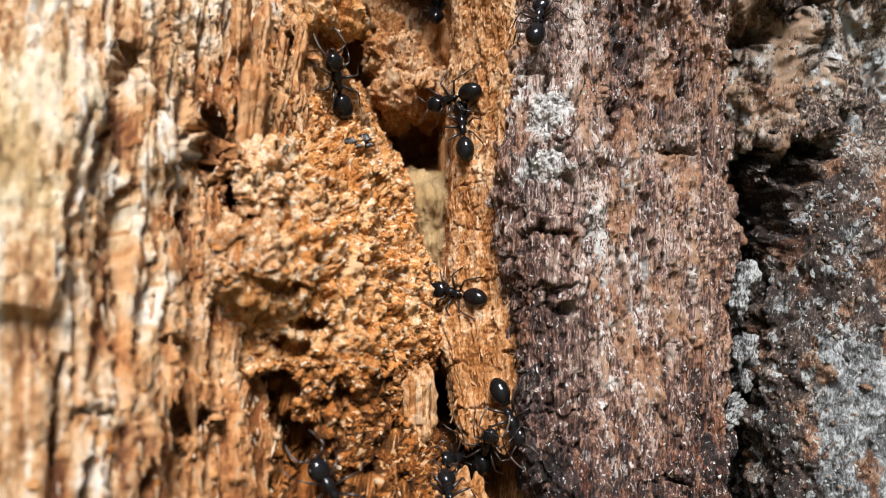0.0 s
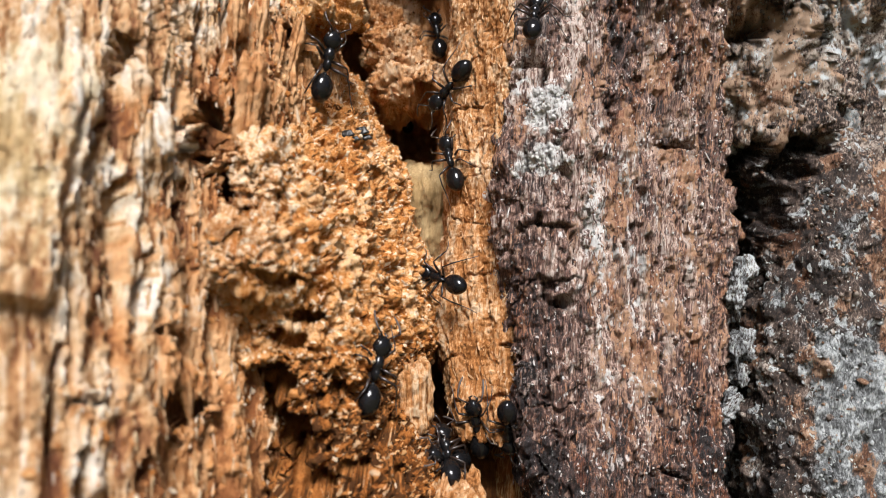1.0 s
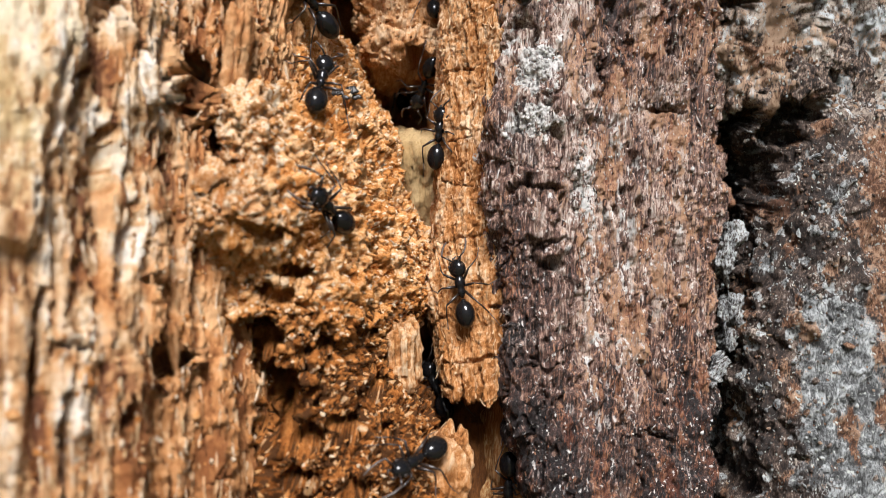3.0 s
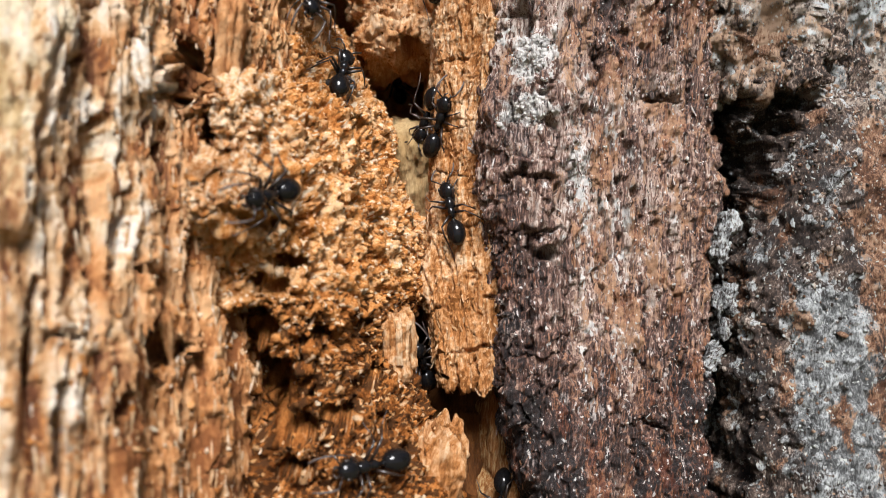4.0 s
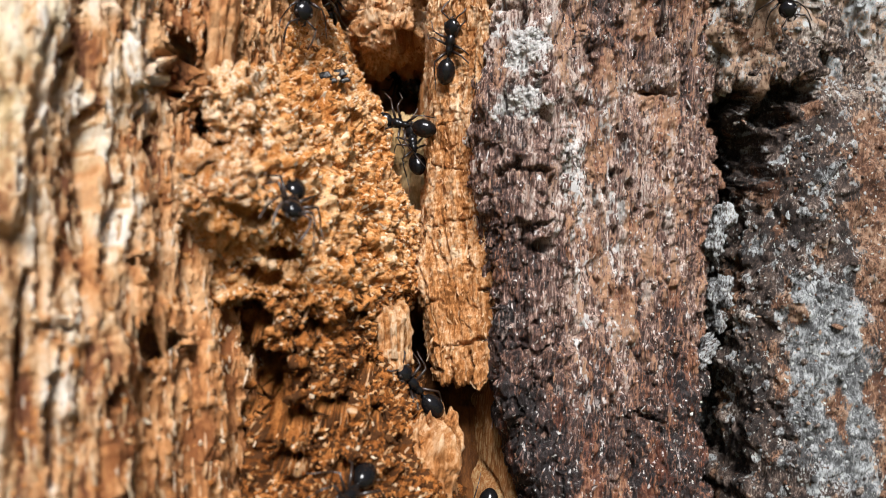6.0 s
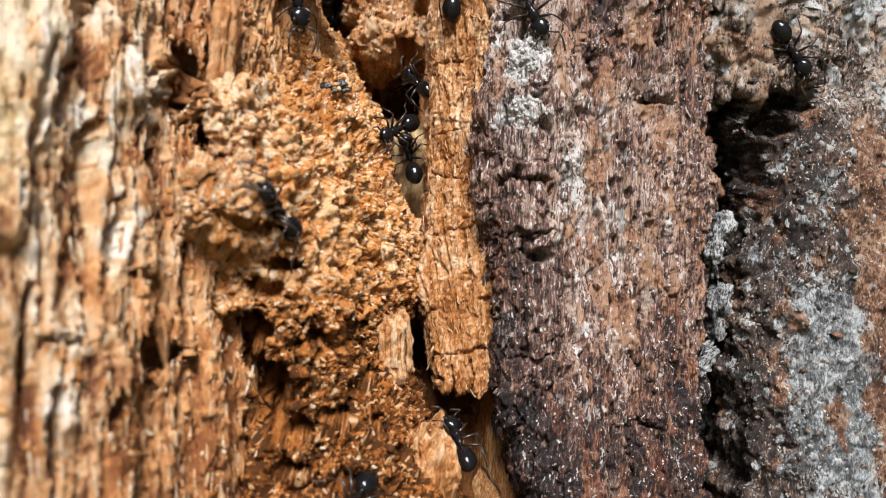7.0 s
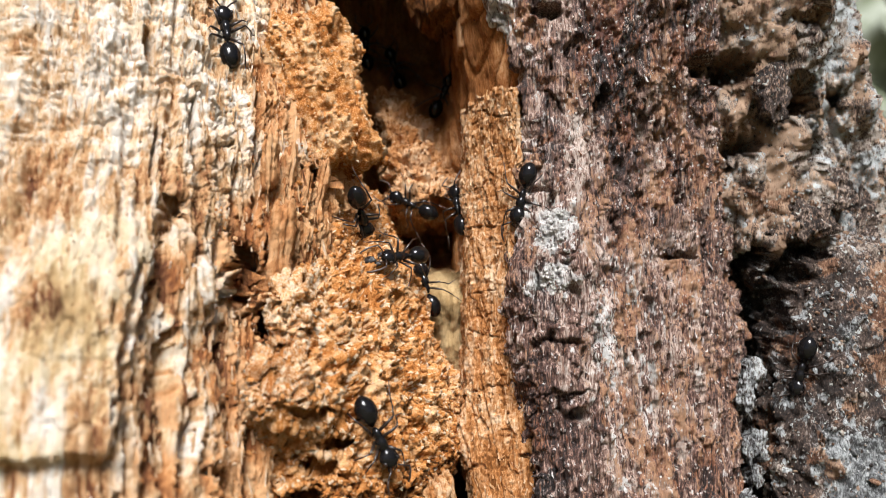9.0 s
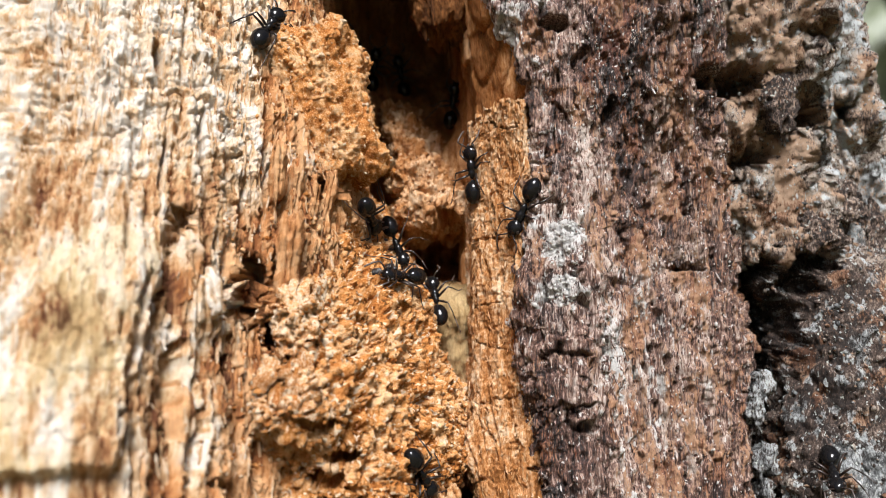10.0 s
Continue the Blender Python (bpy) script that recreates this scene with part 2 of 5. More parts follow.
def cuts(x, y, z, rows, seed, wobble=0.22):
    """The depth of cracks of (x, z) to (x, z), half width and depth, that wander and taper to their ends."""
    deep = 0.0 * x
    for x0, z0, x1, z1, w, d in rows:
        reach = w + 0.9
        at = np.nonzero((x > min(x0, x1) - reach) & (x < max(x0, x1) + reach) & (z > min(z0, z1) - reach) & (z < max(z0, z1) + reach))
        px, py, pz = x[at], y[at], z[at]
        px, pz = px + wobble * fbm(px * 0.8, py * 0.4, pz * 0.9, 4, seed), pz + wobble * fbm(px * 0.9, py * 0.4, pz * 0.8, 4, seed + 5)
        size = (x1 - x0) ** 2 + (z1 - z0) ** 2 + 1e-9
        u = np.clip(((px - x0) * (x1 - x0) + (pz - z0) * (z1 - z0)) / size, 0, 1)
        away = np.hypot(px - x0 - u * (x1 - x0), pz - z0 - u * (z1 - z0))
        thin = w * (0.55 + 0.45 * np.sin(np.pi * np.clip(u, 0.08, 0.92))) * (1 + 0.5 * fbm(px * 1.7, py, pz * 1.7, 2, seed + 9))
        deep[at] = np.maximum(deep[at], d * smooth(1.25, 0.55, away / thin))
    return deep


SAP_CRACKS = (
    (-15.25, 5.8, -15.0, -0.4, 0.18, 0.8), (-9.9, 12.5, -10.1, 8.2, 0.14, 1.6), (-9.1, 12.2, -9.2, 8.4, 0.12, 1.5), (-8.4, 12.4, -8.5, 8.8, 0.12, 1.4), (-11.3, 13.2, -11.5, 8.8, 0.14, 1.6), (-12.4, 12.0, -12.6, 7.4, 0.12, 1.3), (-13.95, 2.6, -13.7, 0.4, 0.2, 1.2), (-14.6, 5.2, -14.5, 2.4, 0.14, 0.9), (-10.9, 7.6, -10.75, 4.6, 0.2, 1.8), (-10.6, 5.1, -10.6, 2.2, 0.24, 1.8),
    (-12.35, 1.8, -11.9, -2.9, 0.17, 1.9), (-12.45, -1.35, -11.6, -1.3, 0.09, 0.7), (-12.3, -3.9, -11.5, -7.2, 0.2, 1.8), (-13.75, -6.2, -12.8, -6.5, 0.17, 1.3), (-13.0, 4.6, -12.9, 1.4, 0.1, 1.0),
    (-11.6, 1.0, -11.4, -2.4, 0.1, 1.0), (-13.1, -0.6, -12.9, -3.8, 0.1, 1.0), (-10.9, -2.6, -10.7, -6.2, 0.12, 1.1), (-12.0, -7.8, -11.9, -10.6, 0.14, 1.2), (-10.6, -8.6, -10.5, -12.0, 0.12, 1.0),
    (-13.4, -8.0, -13.1, -12.0, 0.18, 1.2), (-14.4, -4.0, -14.3, -8.0, 0.16, 1.0), (-12.7, 4.5, -11.5, 4.6, 0.16, 1.2), (-11.0, 3.4, -9.9, 3.6, 0.12, 0.9), (-11.7, 3.2, -10.9, 3.9, 0.1, 0.8),
    (-18.4, 13.4, -17.3, 14.0, 0.13, 0.9), (-14.7, 16.5, -14.0, 16.1, 0.28, 1.6), (-18.5, 11.0, -16.4, 11.3, 0.11, 0.8), (-14.7, 15.6, -13.8, 10.2, 0.15, 1.2), (-17.2, 19.4, -16.8, 17.6, 0.22, 1.2),
    (-13.0, 18.8, -12.0, 19.4, 0.14, 0.9), (-12.0, 17.0, -11.5, 12.6, 0.14, 1.2), (-13.2, 13.0, -12.6, 13.4, 0.16, 1.0), (-15.8, 13.6, -15.6, 10.6, 0.1, 0.8), (-16.4, 16.2, -15.4, 16.5, 0.1, 0.7))


def build_sapwood():
    levels = [
        (-36, [(-64, 10), (-22, -26), (-12.4, -22), (-10, -17), (-8.4, -11), (-7.6, -3), (-9, 14)]),
        (-12, [(-64, 14), (-22, -20), (-12.6, -17.5), (-10.9, -13), (-9.8, -9.5), (-9.2, -3), (-9.6, 14)]),
        (-2, [(-64, 15), (-22, -18.5), (-14.6, -16), (-12, -10.4), (-10.4, -8), (-9.6, -3), (-9.4, 14)]),
        (6, [(-64, 16), (-22, -15.5), (-15, -13), (-13, -8.7), (-9.9, -6), (-8.1, -1.5), (-7.6, 14)]),
        (14, [(-64, 17), (-22, -12.5), (-15.4, -9.2), (-12.5, -6), (-9.6, -2.6), (-7.8, 2), (-8.2, 14)]),
        (20, [(-64, 18), (-22, -10.5), (-16, -7), (-12.4, -2.8), (-10.2, 0), (-8.6, 3.5), (-8.8, 14)]),
        (26, [(-64, 19), (-22, -8.5), (-17, -4.5), (-13.6, -1), (-12, 1.5), (-10.3, 5), (-10.5, 16)]),
        (40, [(-64, 22), (-24, -4), (-19, 0), (-16, 4), (-14.6, 7), (-13, 10), (-13, 20)])]
    x, y, z = loft(levels, 0.092, 0.095, -36, 40)
    y0 = y
    y, z, sunk = hollows(x, y, z, ((-11.9, 5.6, 0.75, 1.5, 3.5), (-13.4, 5.0, 0.4, 0.9, 2.5), (-10.25, 1.1, 0.5, 0.85, 5.0), (-11.2, -7.8, 0.42, 0.38, 2.5), (-14.6, 8.8, 0.4, 1.0, 1.5), (-10.4, 3.6, 0.4, 1.5, 3.0), (-9.0, 12.2, 0.5, 0.3, 2.0)), 0.0, 33, 0.2)
    pieces = cells(x * 0.45, y * 0.45, z * 0.6, 9)
    warp = 0.5 * pnoise(x * 0.12, y * 0.12, z * 0.09, 3) + 0.22 * pnoise(x * 0.7, y * 0.7, z * 0.25, 4) + 0.1 * pnoise(x * 2.5, y * 2.5, z * 0.9, 6)
    s = x + 0.35 * y0 + warp
    big, side, end = strands(s, z, 2.3, 13, 1)
    mid, mside, mend = strands(s + 0.2 * pnoise(x, y, z * 0.4, 7), z + 0.9 * pnoise(x * 1.6, y * 1.6, z * 0.3, 29), 0.8, 6, 2)
    small, sside, send = strands(s, z, 0.3, 2.6, 3)
    calm = 1 - 0.5 * smooth(-14.6, -15.4, x) * smooth(10, 6, z) * smooth(-21, -19, x)
    relief = (0.65 * (big - 0.5) + 0.55 * (mid - 0.5) + 0.3 * (small - 0.5)) * calm
    crumb = cells(x * 2.6, y * 2.6, z * 1.5, 8)
    relief += 0.7 * fbm(x * 0.4, y * 0.4, z * 0.14, 3, 5) + 0.42 * fbm(x * 1.7, y * 1.7, z * 0.8, 3, 8) + 0.16 * fbm(x * 5, y * 5, z * 2.4, 3, 13) + 0.22 * (0.6 - crumb[0]) * crumb[2]
    gap = smooth(0.05, 0.3, fbm(x * 0.8, y * 0.8, z * 0.16, 3, 16))
    split = smooth(0.12, 0.0, side) * (big > 0.4) * 1.3 * (0.3 + gap) + smooth(0.18, 0.0, mside) * (mid > 0.45) * 1.0 * (0.2 + gap)
    breaks = smooth(0.07, 0.0, mend) * (mid > 0.5) * 0.5 + smooth(0.05, 0, send) * 0.12
    relief -= split * (0.5 + 0.5 * smooth(-15, -13, x)) + breaks
    fine, fside, fend = strands(s + 0.1 * pnoise(x * 1.4, y * 1.4, z * 0.5, 27), z + 0.5 * pnoise(x * 2, y * 2, z, 26), 0.17, 2.2, 4)
    relief += (0.2 * (fine - 0.5) - 0.16 * smooth(0.3, 0, fside) * (fine > 0.35)) * calm
    relief += (calm - 1) * 0.6 * (relief - fbm(x * 0.3, y * 0.3, z * 0.08, 3, 28))
    upper = smooth(7.5, 14, z + 0.12 * (x + 12) + 5 * fbm(x * 0.3, y * 0.3, z * 0.22, 3, 19)) * smooth(-7.5, -10, x)
    upper = upper * (1 - 0.85 * smooth(13.5, 15.5, z) * smooth(-12.8, -11.4, x + 0.8 * fbm(x * 0.5, y * 0.5, z * 0.5, 2, 20)))
    craze = fbm(x * 0.45, y * 0.45, z * 3.4, 3, 21)
    relief = relief * (1 - 0.4 * upper) - upper * (0.2 * smooth(0.26, 0.4, craze) + 0.3 * smooth(0.22, 0.4, fbm(x * 1.6, y * 1.6, z * 0.35, 3, 23)) + 0.3 * smooth(0.3, 0.42, fbm(x * 0.7, y * 0.7, z * 1.9, 3, 24))) + upper * 0.22 * (pieces[2] - 0.5) + upper * (0.6 * fbm(x * 0.3, y * 0.3, z * 0.25, 3, 22) + 0.25 * fbm(x * 1.5, y * 1.5, z * 1.2, 3, 25))
    relief += 0.9 * smooth(-14.7, -15.1, x + 0.12 * fbm(x, y, z * 0.6, 2, 30)) * smooth(-2.6, -2.3, z + 0.3 * fbm(x, y, z, 2, 31)) * smooth(12, 4, z)
    relief -= cuts(x, y0, z, SAP_CRACKS, 34)
    relief *= smooth(-36, -34, z) * smooth(40, 38, z)
    base = 0.54 + 0.03 * smooth(-12, -15, x) * (1 - upper) - 0.16 * smooth(-4, -13, z) + (1 - 0.6 * upper) * (0.36 * (small - 0.5) + 0.34 * (fine - 0.5) + 0.3 * (mid - 0.5) + 0.7 * fbm(x * 0.6, y * 0.6, z * 0.2, 4, 40)) + upper * (0.26 + 0.4 * fbm(x * 1.6, y * 1.6, z * 1.3, 3, 41) - 0.22 * smooth(0.12, 0.4, fbm(x * 0.35, y * 0.35, z * 0.3, 3, 42)))
    yellow = (0.55 + 0.8 * fbm(x * 0.5, y * 0.5, z * 0.3, 3, 44)) * smooth(-14.8, -15.2, x) * smooth(-2.9, -2.3, z) * smooth(9.5, 6, z + 2 * fbm(x * 0.4, y * 0.4, z * 0.3, 2, 46)) * smooth(-20, -18.5, x) + 0.15 * (big > 0.7) + 0.35 * smooth(0.1, 0.4, fbm(x * 0.25, y * 0.25, z * 0.12, 2, 45))
    orange = smooth(-13.8, -10.6, x + 1.3 * fbm(x * 0.4, y * 0.4, z * 0.15, 2, 50)) * (1 - 0.75 * upper) * 0.9 + 0.3 * (mid > 0.72) * (1 - 0.7 * upper) + 0.5 * smooth(0.05, 0.35, fbm(x * 0.5, y * 0.5, z * 0.1, 3, 52)) * (1 - upper) * (0.25 + 0.75 * smooth(-15.5, -13, x)) + 0.4 * smooth(0.0, 0.3, fbm(x * 1.1, y * 1.1, z * 0.22, 3, 53)) * (1 - upper) * smooth(-15, -13.6, x)
    return sheet("sapwood", x, y, z, relief, tone(base, yellow, orange), SAPWOOD, trunk, "weathered straw-coloured splintered wood")


PITS = ((-8.9, -7.5, 1.5, 1.2, 6.5), (-8.2, -10.8, 1.9, 2.0, 7.5), (-6.8, -12.7, 1.5, 1.0, 6.5), (-4.6, -12.4, 1.1, 0.7, 5.0), (-3.0, -10.8, 0.9, 0.6, 4.0), (-5.6, -8.0, 0.8, 0.4, 2.5), (-2.4, -13.2, 0.7, 0.5, 3.0), (-6.4, -14.6, 1.0, 0.5, 3.0), (-7.0, -4.0, 1.0, 0.5, 2.0), (-3.6, -15.2, 0.9, 0.5, 3.0), (-6.4, -9.3, 0.5, 0.4, 1.5), (-7.4, -2.0, 0.8, 0.4, 1.2), (-4.2, 4.2, 0.6, 0.5, 1.4),
        (-6.0, 4.6, 0.7, 0.4, 1.0), (-8.0, -5.0, 1.2, 0.45, 1.2), (-3.4, -7.8, 0.6, 0.3, 1.0), (-9.8, 0.8, 0.5, 1.0, 4.0), (-2.1, -9.4, 0.5, 0.6, 1.5))


def build_mound():
    levels = [
        (-36, [(-10, -5), (-9.6, -14), (-7, -14), (-4, -13), (-1, -11), (2, -8), (3, 8)]),
        (-20, [(-10, -3), (-9.5, -10), (-7, -10), (-4, -9), (-1.5, -8), (1.5, -6), (2.4, 9)]),
        (-14, [(-9.8, -1), (-9, -6.8), (-7, -7.5), (-4.5, -6.9), (-2.4, -5.6), (-0.6, -3.6), (-0.2, 12)]),
        (-10, [(-10.2, 0), (-9, -6.4), (-7.2, -7), (-5.3, -5.8), (-3.1, -2.5), (-1.7, 0.4), (-1.3, 14)]),
        (-6, [(-10.6, -1), (-9.4, -8.2), (-7.5, -7.4), (-5, -5.8), (-3, -1.7), (-1.2, 2.6), (0.4, 10)]),
        (-3.6, [(-10.9, -1.8), (-10, -8.4), (-8, -8.0), (-5.4, -5.4), (-3.4, -2), (-1.5, 2.8), (0.7, 9)]),
        (-1.4, [(-10.9, -2), (-10.2, -11.0), (-8.4, -10.6), (-5.7, -5.4), (-3.5, -1.8), (-1.8, 2.8), (-0.4, 12)]),
        (0.2, [(-10.5, -1.8), (-9.9, -10.4), (-8.3, -9.6), (-5.9, -4.6), (-3.8, -1.2), (-2.3, 3.2), (-1.8, 15)]),
        (2, [(-10.1, -1), (-9.8, -7.8), (-8.2, -7.7), (-6.2, -4.2), (-4.0, -0.9), (-2.8, 3.5), (-2.3, 16)]),
        (4.9, [(-10.6, -1), (-10.1, -7.3), (-8.7, -7.3), (-7.0, -3.2), (-4.9, -0.2), (-3.6, 4), (-3, 16)]),
        (5.8, [(-10.4, 1), (-9.8, -4.4), (-8.7, -4.6), (-7.2, -2.2), (-5.1, 0.8), (-3.9, 5), (-3, 16)]),
        (7.2, [(-10.2, 4), (-9.4, -0.4), (-8.2, -1.2), (-6.6, 0.6), (-5.3, 2.8), (-4.3, 7), (-3.4, 16)]),
        (9, [(-10, 3), (-9, -0.6), (-8, -0.8), (-7, 1.4), (-6.1, 4.4), (-5.4, 10), (-4.8, 18)]),
        (12, [(-10, 5), (-9.2, 1.6), (-8.4, 1.2), (-7.7, 3.6), (-7.0, 7), (-6.6, 12), (-6.2, 19)]),
        (14, [(-10, 9), (-9.4, 7), (-8.9, 6.5), (-8.4, 8), (-8, 10), (-7.7, 14), (-7, 20)])]
    x, y, z = loft(levels, 0.076, 0.076, -36, 14)
    z = z + smooth(0.5, 4.5, z) * smooth(8, 6, z) * smooth(-5.6, -7.4, x) * (0.2 + 1.2 * fbm(x * 0.55, 0 * x, 0 * x + 2, 3, 60))
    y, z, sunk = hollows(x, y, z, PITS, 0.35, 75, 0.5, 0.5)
    relief = 1.0 * fbm(x * 0.35, y * 0.35, z * 0.35, 3, 61) + 0.5 * fbm(x * 1.1, y * 1.1, z * 1.1, 4, 64)
    clod, clod2, _ = cells(x * 0.8, y * 0.8, z * 0.8, 4)
    relief += 0.75 * (0.5 - clod) * smooth(-0.2, 0.25, fbm(x * 0.4, y * 0.4, z * 0.4, 2, 66))
    f1, f2, tag = cells(x * 2.1, y * 2.1, z * 2.1, 5)
    g1, g2, gtag = cells(x * 5, y * 5, z * 5, 6)
    relief += 0.26 * (0.6 - f1) * (0.4 + tag) + 0.2 * (0.6 - g1) * (0.3 + gtag)
    h1, h2, htag = cells(x * 1.25, y * 1.25, z * 1.25, 7)
    relief += 0.35 * (0.55 - h1) * htag - 0.4 * smooth(0.62, 0.85, h1) - 0.55 * smooth(0.22, 0.42, fbm(x * 1.9, y * 1.9, z * 1.9, 2, 71))
    hollow = fbm(x * 0.75, y * 0.75, z * 0.75, 2, 70)
    relief -= 0.8 * smooth(0.24, 0.5, hollow) * smooth(1, -6, z)
    # Towards the bottom: darker brown crumbs, with shade put into their colour too.
    brown_shade = smooth(-5, -9.5, z + 2.2 * fbm(x * 0.4, y * 0.4, z * 0.4, 3, 82))
    base = 0.66 - 0.55 * brown_shade + 0.42 * (gtag - 0.5) + 0.3 * (tag - 0.5) + 0.4 * fbm(x * 0.3, y * 0.3, z * 0.3, 3, 80)
    pale = 0.85 * (gtag > 0.86) + 0.45 * smooth(-3.5, -0.5, z) * smooth(8, 5, z) * smooth(-6.6, -8.2, x + 1.5 * fbm(x * 0.6, y * 0.6, z * 0.6, 2, 83))
    dark = 0.75 * (gtag < 0.05 + 0.35 * brown_shade) + 0.3 * brown_shade
    # Pits take one even tone that has some shade put into it.
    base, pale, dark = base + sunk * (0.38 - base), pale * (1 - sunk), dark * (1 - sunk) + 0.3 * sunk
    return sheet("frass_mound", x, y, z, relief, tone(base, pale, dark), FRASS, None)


def build_cavity():
    levels = [
        (-36, [(-14, 10), (-8, 10), (-5, 8), (-2, 8), (0.5, 8), (3, 8), (8, 10)]),
        (-17, [(-14, 12), (-8, 13), (-5, 12), (-2, 10), (0.5, 8), (3, 6.5), (8, 8)]),
        (-8, [(-14, 14), (-8, 16), (-5, 16), (-2, 16), (0.5, 15), (3, 12), (8, 9)]),
        (1, [(-14, 14), (-8, 16), (-5, 14), (-2, 11.2), (0.5, 10.8), (3, 11), (8, 9)]),
        (6, [(-14, 14), (-8, 19), (-5, 17), (-2, 14.0), (0.5, 13.0), (3, 12), (8, 9)]),
        (8.4, [(-14, 14), (-8, 26), (-5, 25), (-2, 26), (0.5, 24), (3, 13), (8, 9)]), (11, [(-14, 14), (-8, 30), (-5, 28), (-2, 29), (0.5, 25), (3, 13), (8, 9)]),
        (14, [(-14, 14), (-8, 30), (-5, 24), (-2, 21), (0.5, 18), (3, 12), (8, 9)]),
        (19, [(-14, 14), (-8.6, 28), (-6, 22), (-2, 18.5), (0.5, 16), (3, 11), (8, 9)]),
        (24, [(-15, 16), (-10, 20), (-6, 22), (-2, 22), (0.5, 18), (3.5, 12), (8, 9)]),
        (30, [(-15, 18), (-10, 24), (-6, 27), (-2, 27), (0.5, 21), (4, 13), (8, 10)]), (40, [(-15, 20), (-10, 26), (-6, 29), (-2, 29), (0.5, 22), (4, 13), (8, 10)])]
    x, y, z = loft(levels, 0.19, 0.19, -36, 40)
    relief = 0.8 * fbm(x * 0.35, y * 0.35, z * 0.18, 3, 90) + 0.3 * fbm(x * 1.6, y * 1.6, z * 0.9, 3, 93)
    mid, side, _ = strands(x + 0.3 * y, z, 0.8, 7, 9)
    relief += 0.3 * (mid - 0.5) - 0.35 * smooth(0.15, 0, side) * (mid > 0.5)
    base = 0.45 + 0.3 * (mid - 0.5) + 0.5 * fbm(x * 0.3, y * 0.3, z * 0.2, 2, 95)
    pale = smooth(8.5, 5.5, z + 0.8 * fbm(x, y, z, 2, 97)) * smooth(-3, 0, z) 
    # Shade of the upper cavity is put into the colour; the low end is dark too.
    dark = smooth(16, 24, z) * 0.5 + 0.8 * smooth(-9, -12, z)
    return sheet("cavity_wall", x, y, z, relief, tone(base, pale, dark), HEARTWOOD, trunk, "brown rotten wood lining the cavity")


def build_inner_ridge():
    """The crumbly ridge of orange wood that stands in the cavity, over a tunnel mouth."""
    levels = [
        (10.6, [(-5.6, 24), (-5.2, 21), (-4.4, 20), (-2.6, 21), (-0.6, 22), (0.8, 21), (1.2, 25)]),
        (11.5, [(-6, 22), (-5.5, 16.2), (-4.5, 14.6), (-2.8, 16.2), (-0.6, 17.4), (0.8, 18), (1.3, 24)]),
        (12.5, [(-6, 21), (-5.6, 15.6), (-4.6, 13.6), (-2.6, 13.4), (-0.6, 14.6), (0.6, 16), (1.2, 23)]),
        (14.6, [(-6.2, 21), (-5.8, 16.2), (-5.0, 14.0), (-3.2, 13.6), (-1.0, 14.8), (0.4, 17), (1.0, 23)]),
        (17, [(-6.7, 22), (-6.2, 16.8), (-5.5, 15.0), (-4.0, 14.6), (-2, 16.4), (-0.4, 18.8), (0.4, 24)]),
        (20.5, [(-7.2, 23), (-6.6, 18), (-6.0, 16.8), (-4.8, 16.8), (-3.2, 18.4), (-1.8, 20), (-1, 25)]), (25, [(-8.2, 27), (-7.6, 23), (-7.0, 21.4), (-6.2, 21.2), (-5, 22), (-4, 24), (-3.6, 28)])]
    x, y, z = loft(levels, 0.08, 0.08, 10.6, 25)
    f1, f2, tag = cells(x * 1.5, y * 1.5, z * 1.1, 11)
    relief = 1.7 * fbm(x * 0.45, y * 0.45, z * 0.4, 3, 101) + 0.6 * fbm(x * 1.8, y * 1.8, z * 1.5, 3, 104) + 0.35 * (0.6 - f1) * tag + 0.12 * fbm(x * 5, y * 5, z * 3.5, 3, 106)
    for px, pz, w, h, deep in ((-1.2, 12.2, 0.9, 0.5, 1.6), (-3.2, 14.6, 0.9, 0.3, 0.9), (-4.4, 16.4, 0.5, 0.3, 0.8), (-2.0, 13.0, 0.3, 0.9, 0.9)):
        relief -= deep * smooth(1.2, 0.6, np.hypot((x - px) / w, (z - pz) / h) + 0.4 * fbm(x, y, z, 2, 107))
    base = 0.62 + 0.3 * (tag - 0.5) + 0.4 * fbm(x * 0.6, y * 0.6, z * 0.4, 3, 108)
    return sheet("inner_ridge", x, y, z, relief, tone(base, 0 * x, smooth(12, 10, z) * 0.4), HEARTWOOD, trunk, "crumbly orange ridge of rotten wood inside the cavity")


STRIP_CRACKS = ((0.6, -2.6, 3.4, -2.2, 0.07, 0.5), (0.8, 1.6, 3.0, 1.4, 0.07, 0.5), (2.4, 14.6, 2.2, 8.2, 0.1, 0.7), (3.4, 6.4, 3.2, -1.0, 0.08, 0.6), (1.0, 4.6, 2.6, 4.8, 0.07, 0.5), (0.9, 9.4, 2.8, 9.2, 0.08, 0.5),
                (1.4, -3.0, 1.7, -7.0, 0.1, 0.7), (0.4, -8.0, 1.6, -7.6, 0.12, 0.7), (1.0, -10.4, 4.4, -9.8, 0.12, 0.9), (3.0, -3.4, 3.2, -9.0, 0.08, 0.6), (2.0, -10.4, 2.2, -13.0, 0.12, 0.9), (3.4, -10.0, 3.5, -13.4, 0.1, 0.9), (1.6, 18.0, 4.0, 17.2, 0.08, 0.6))


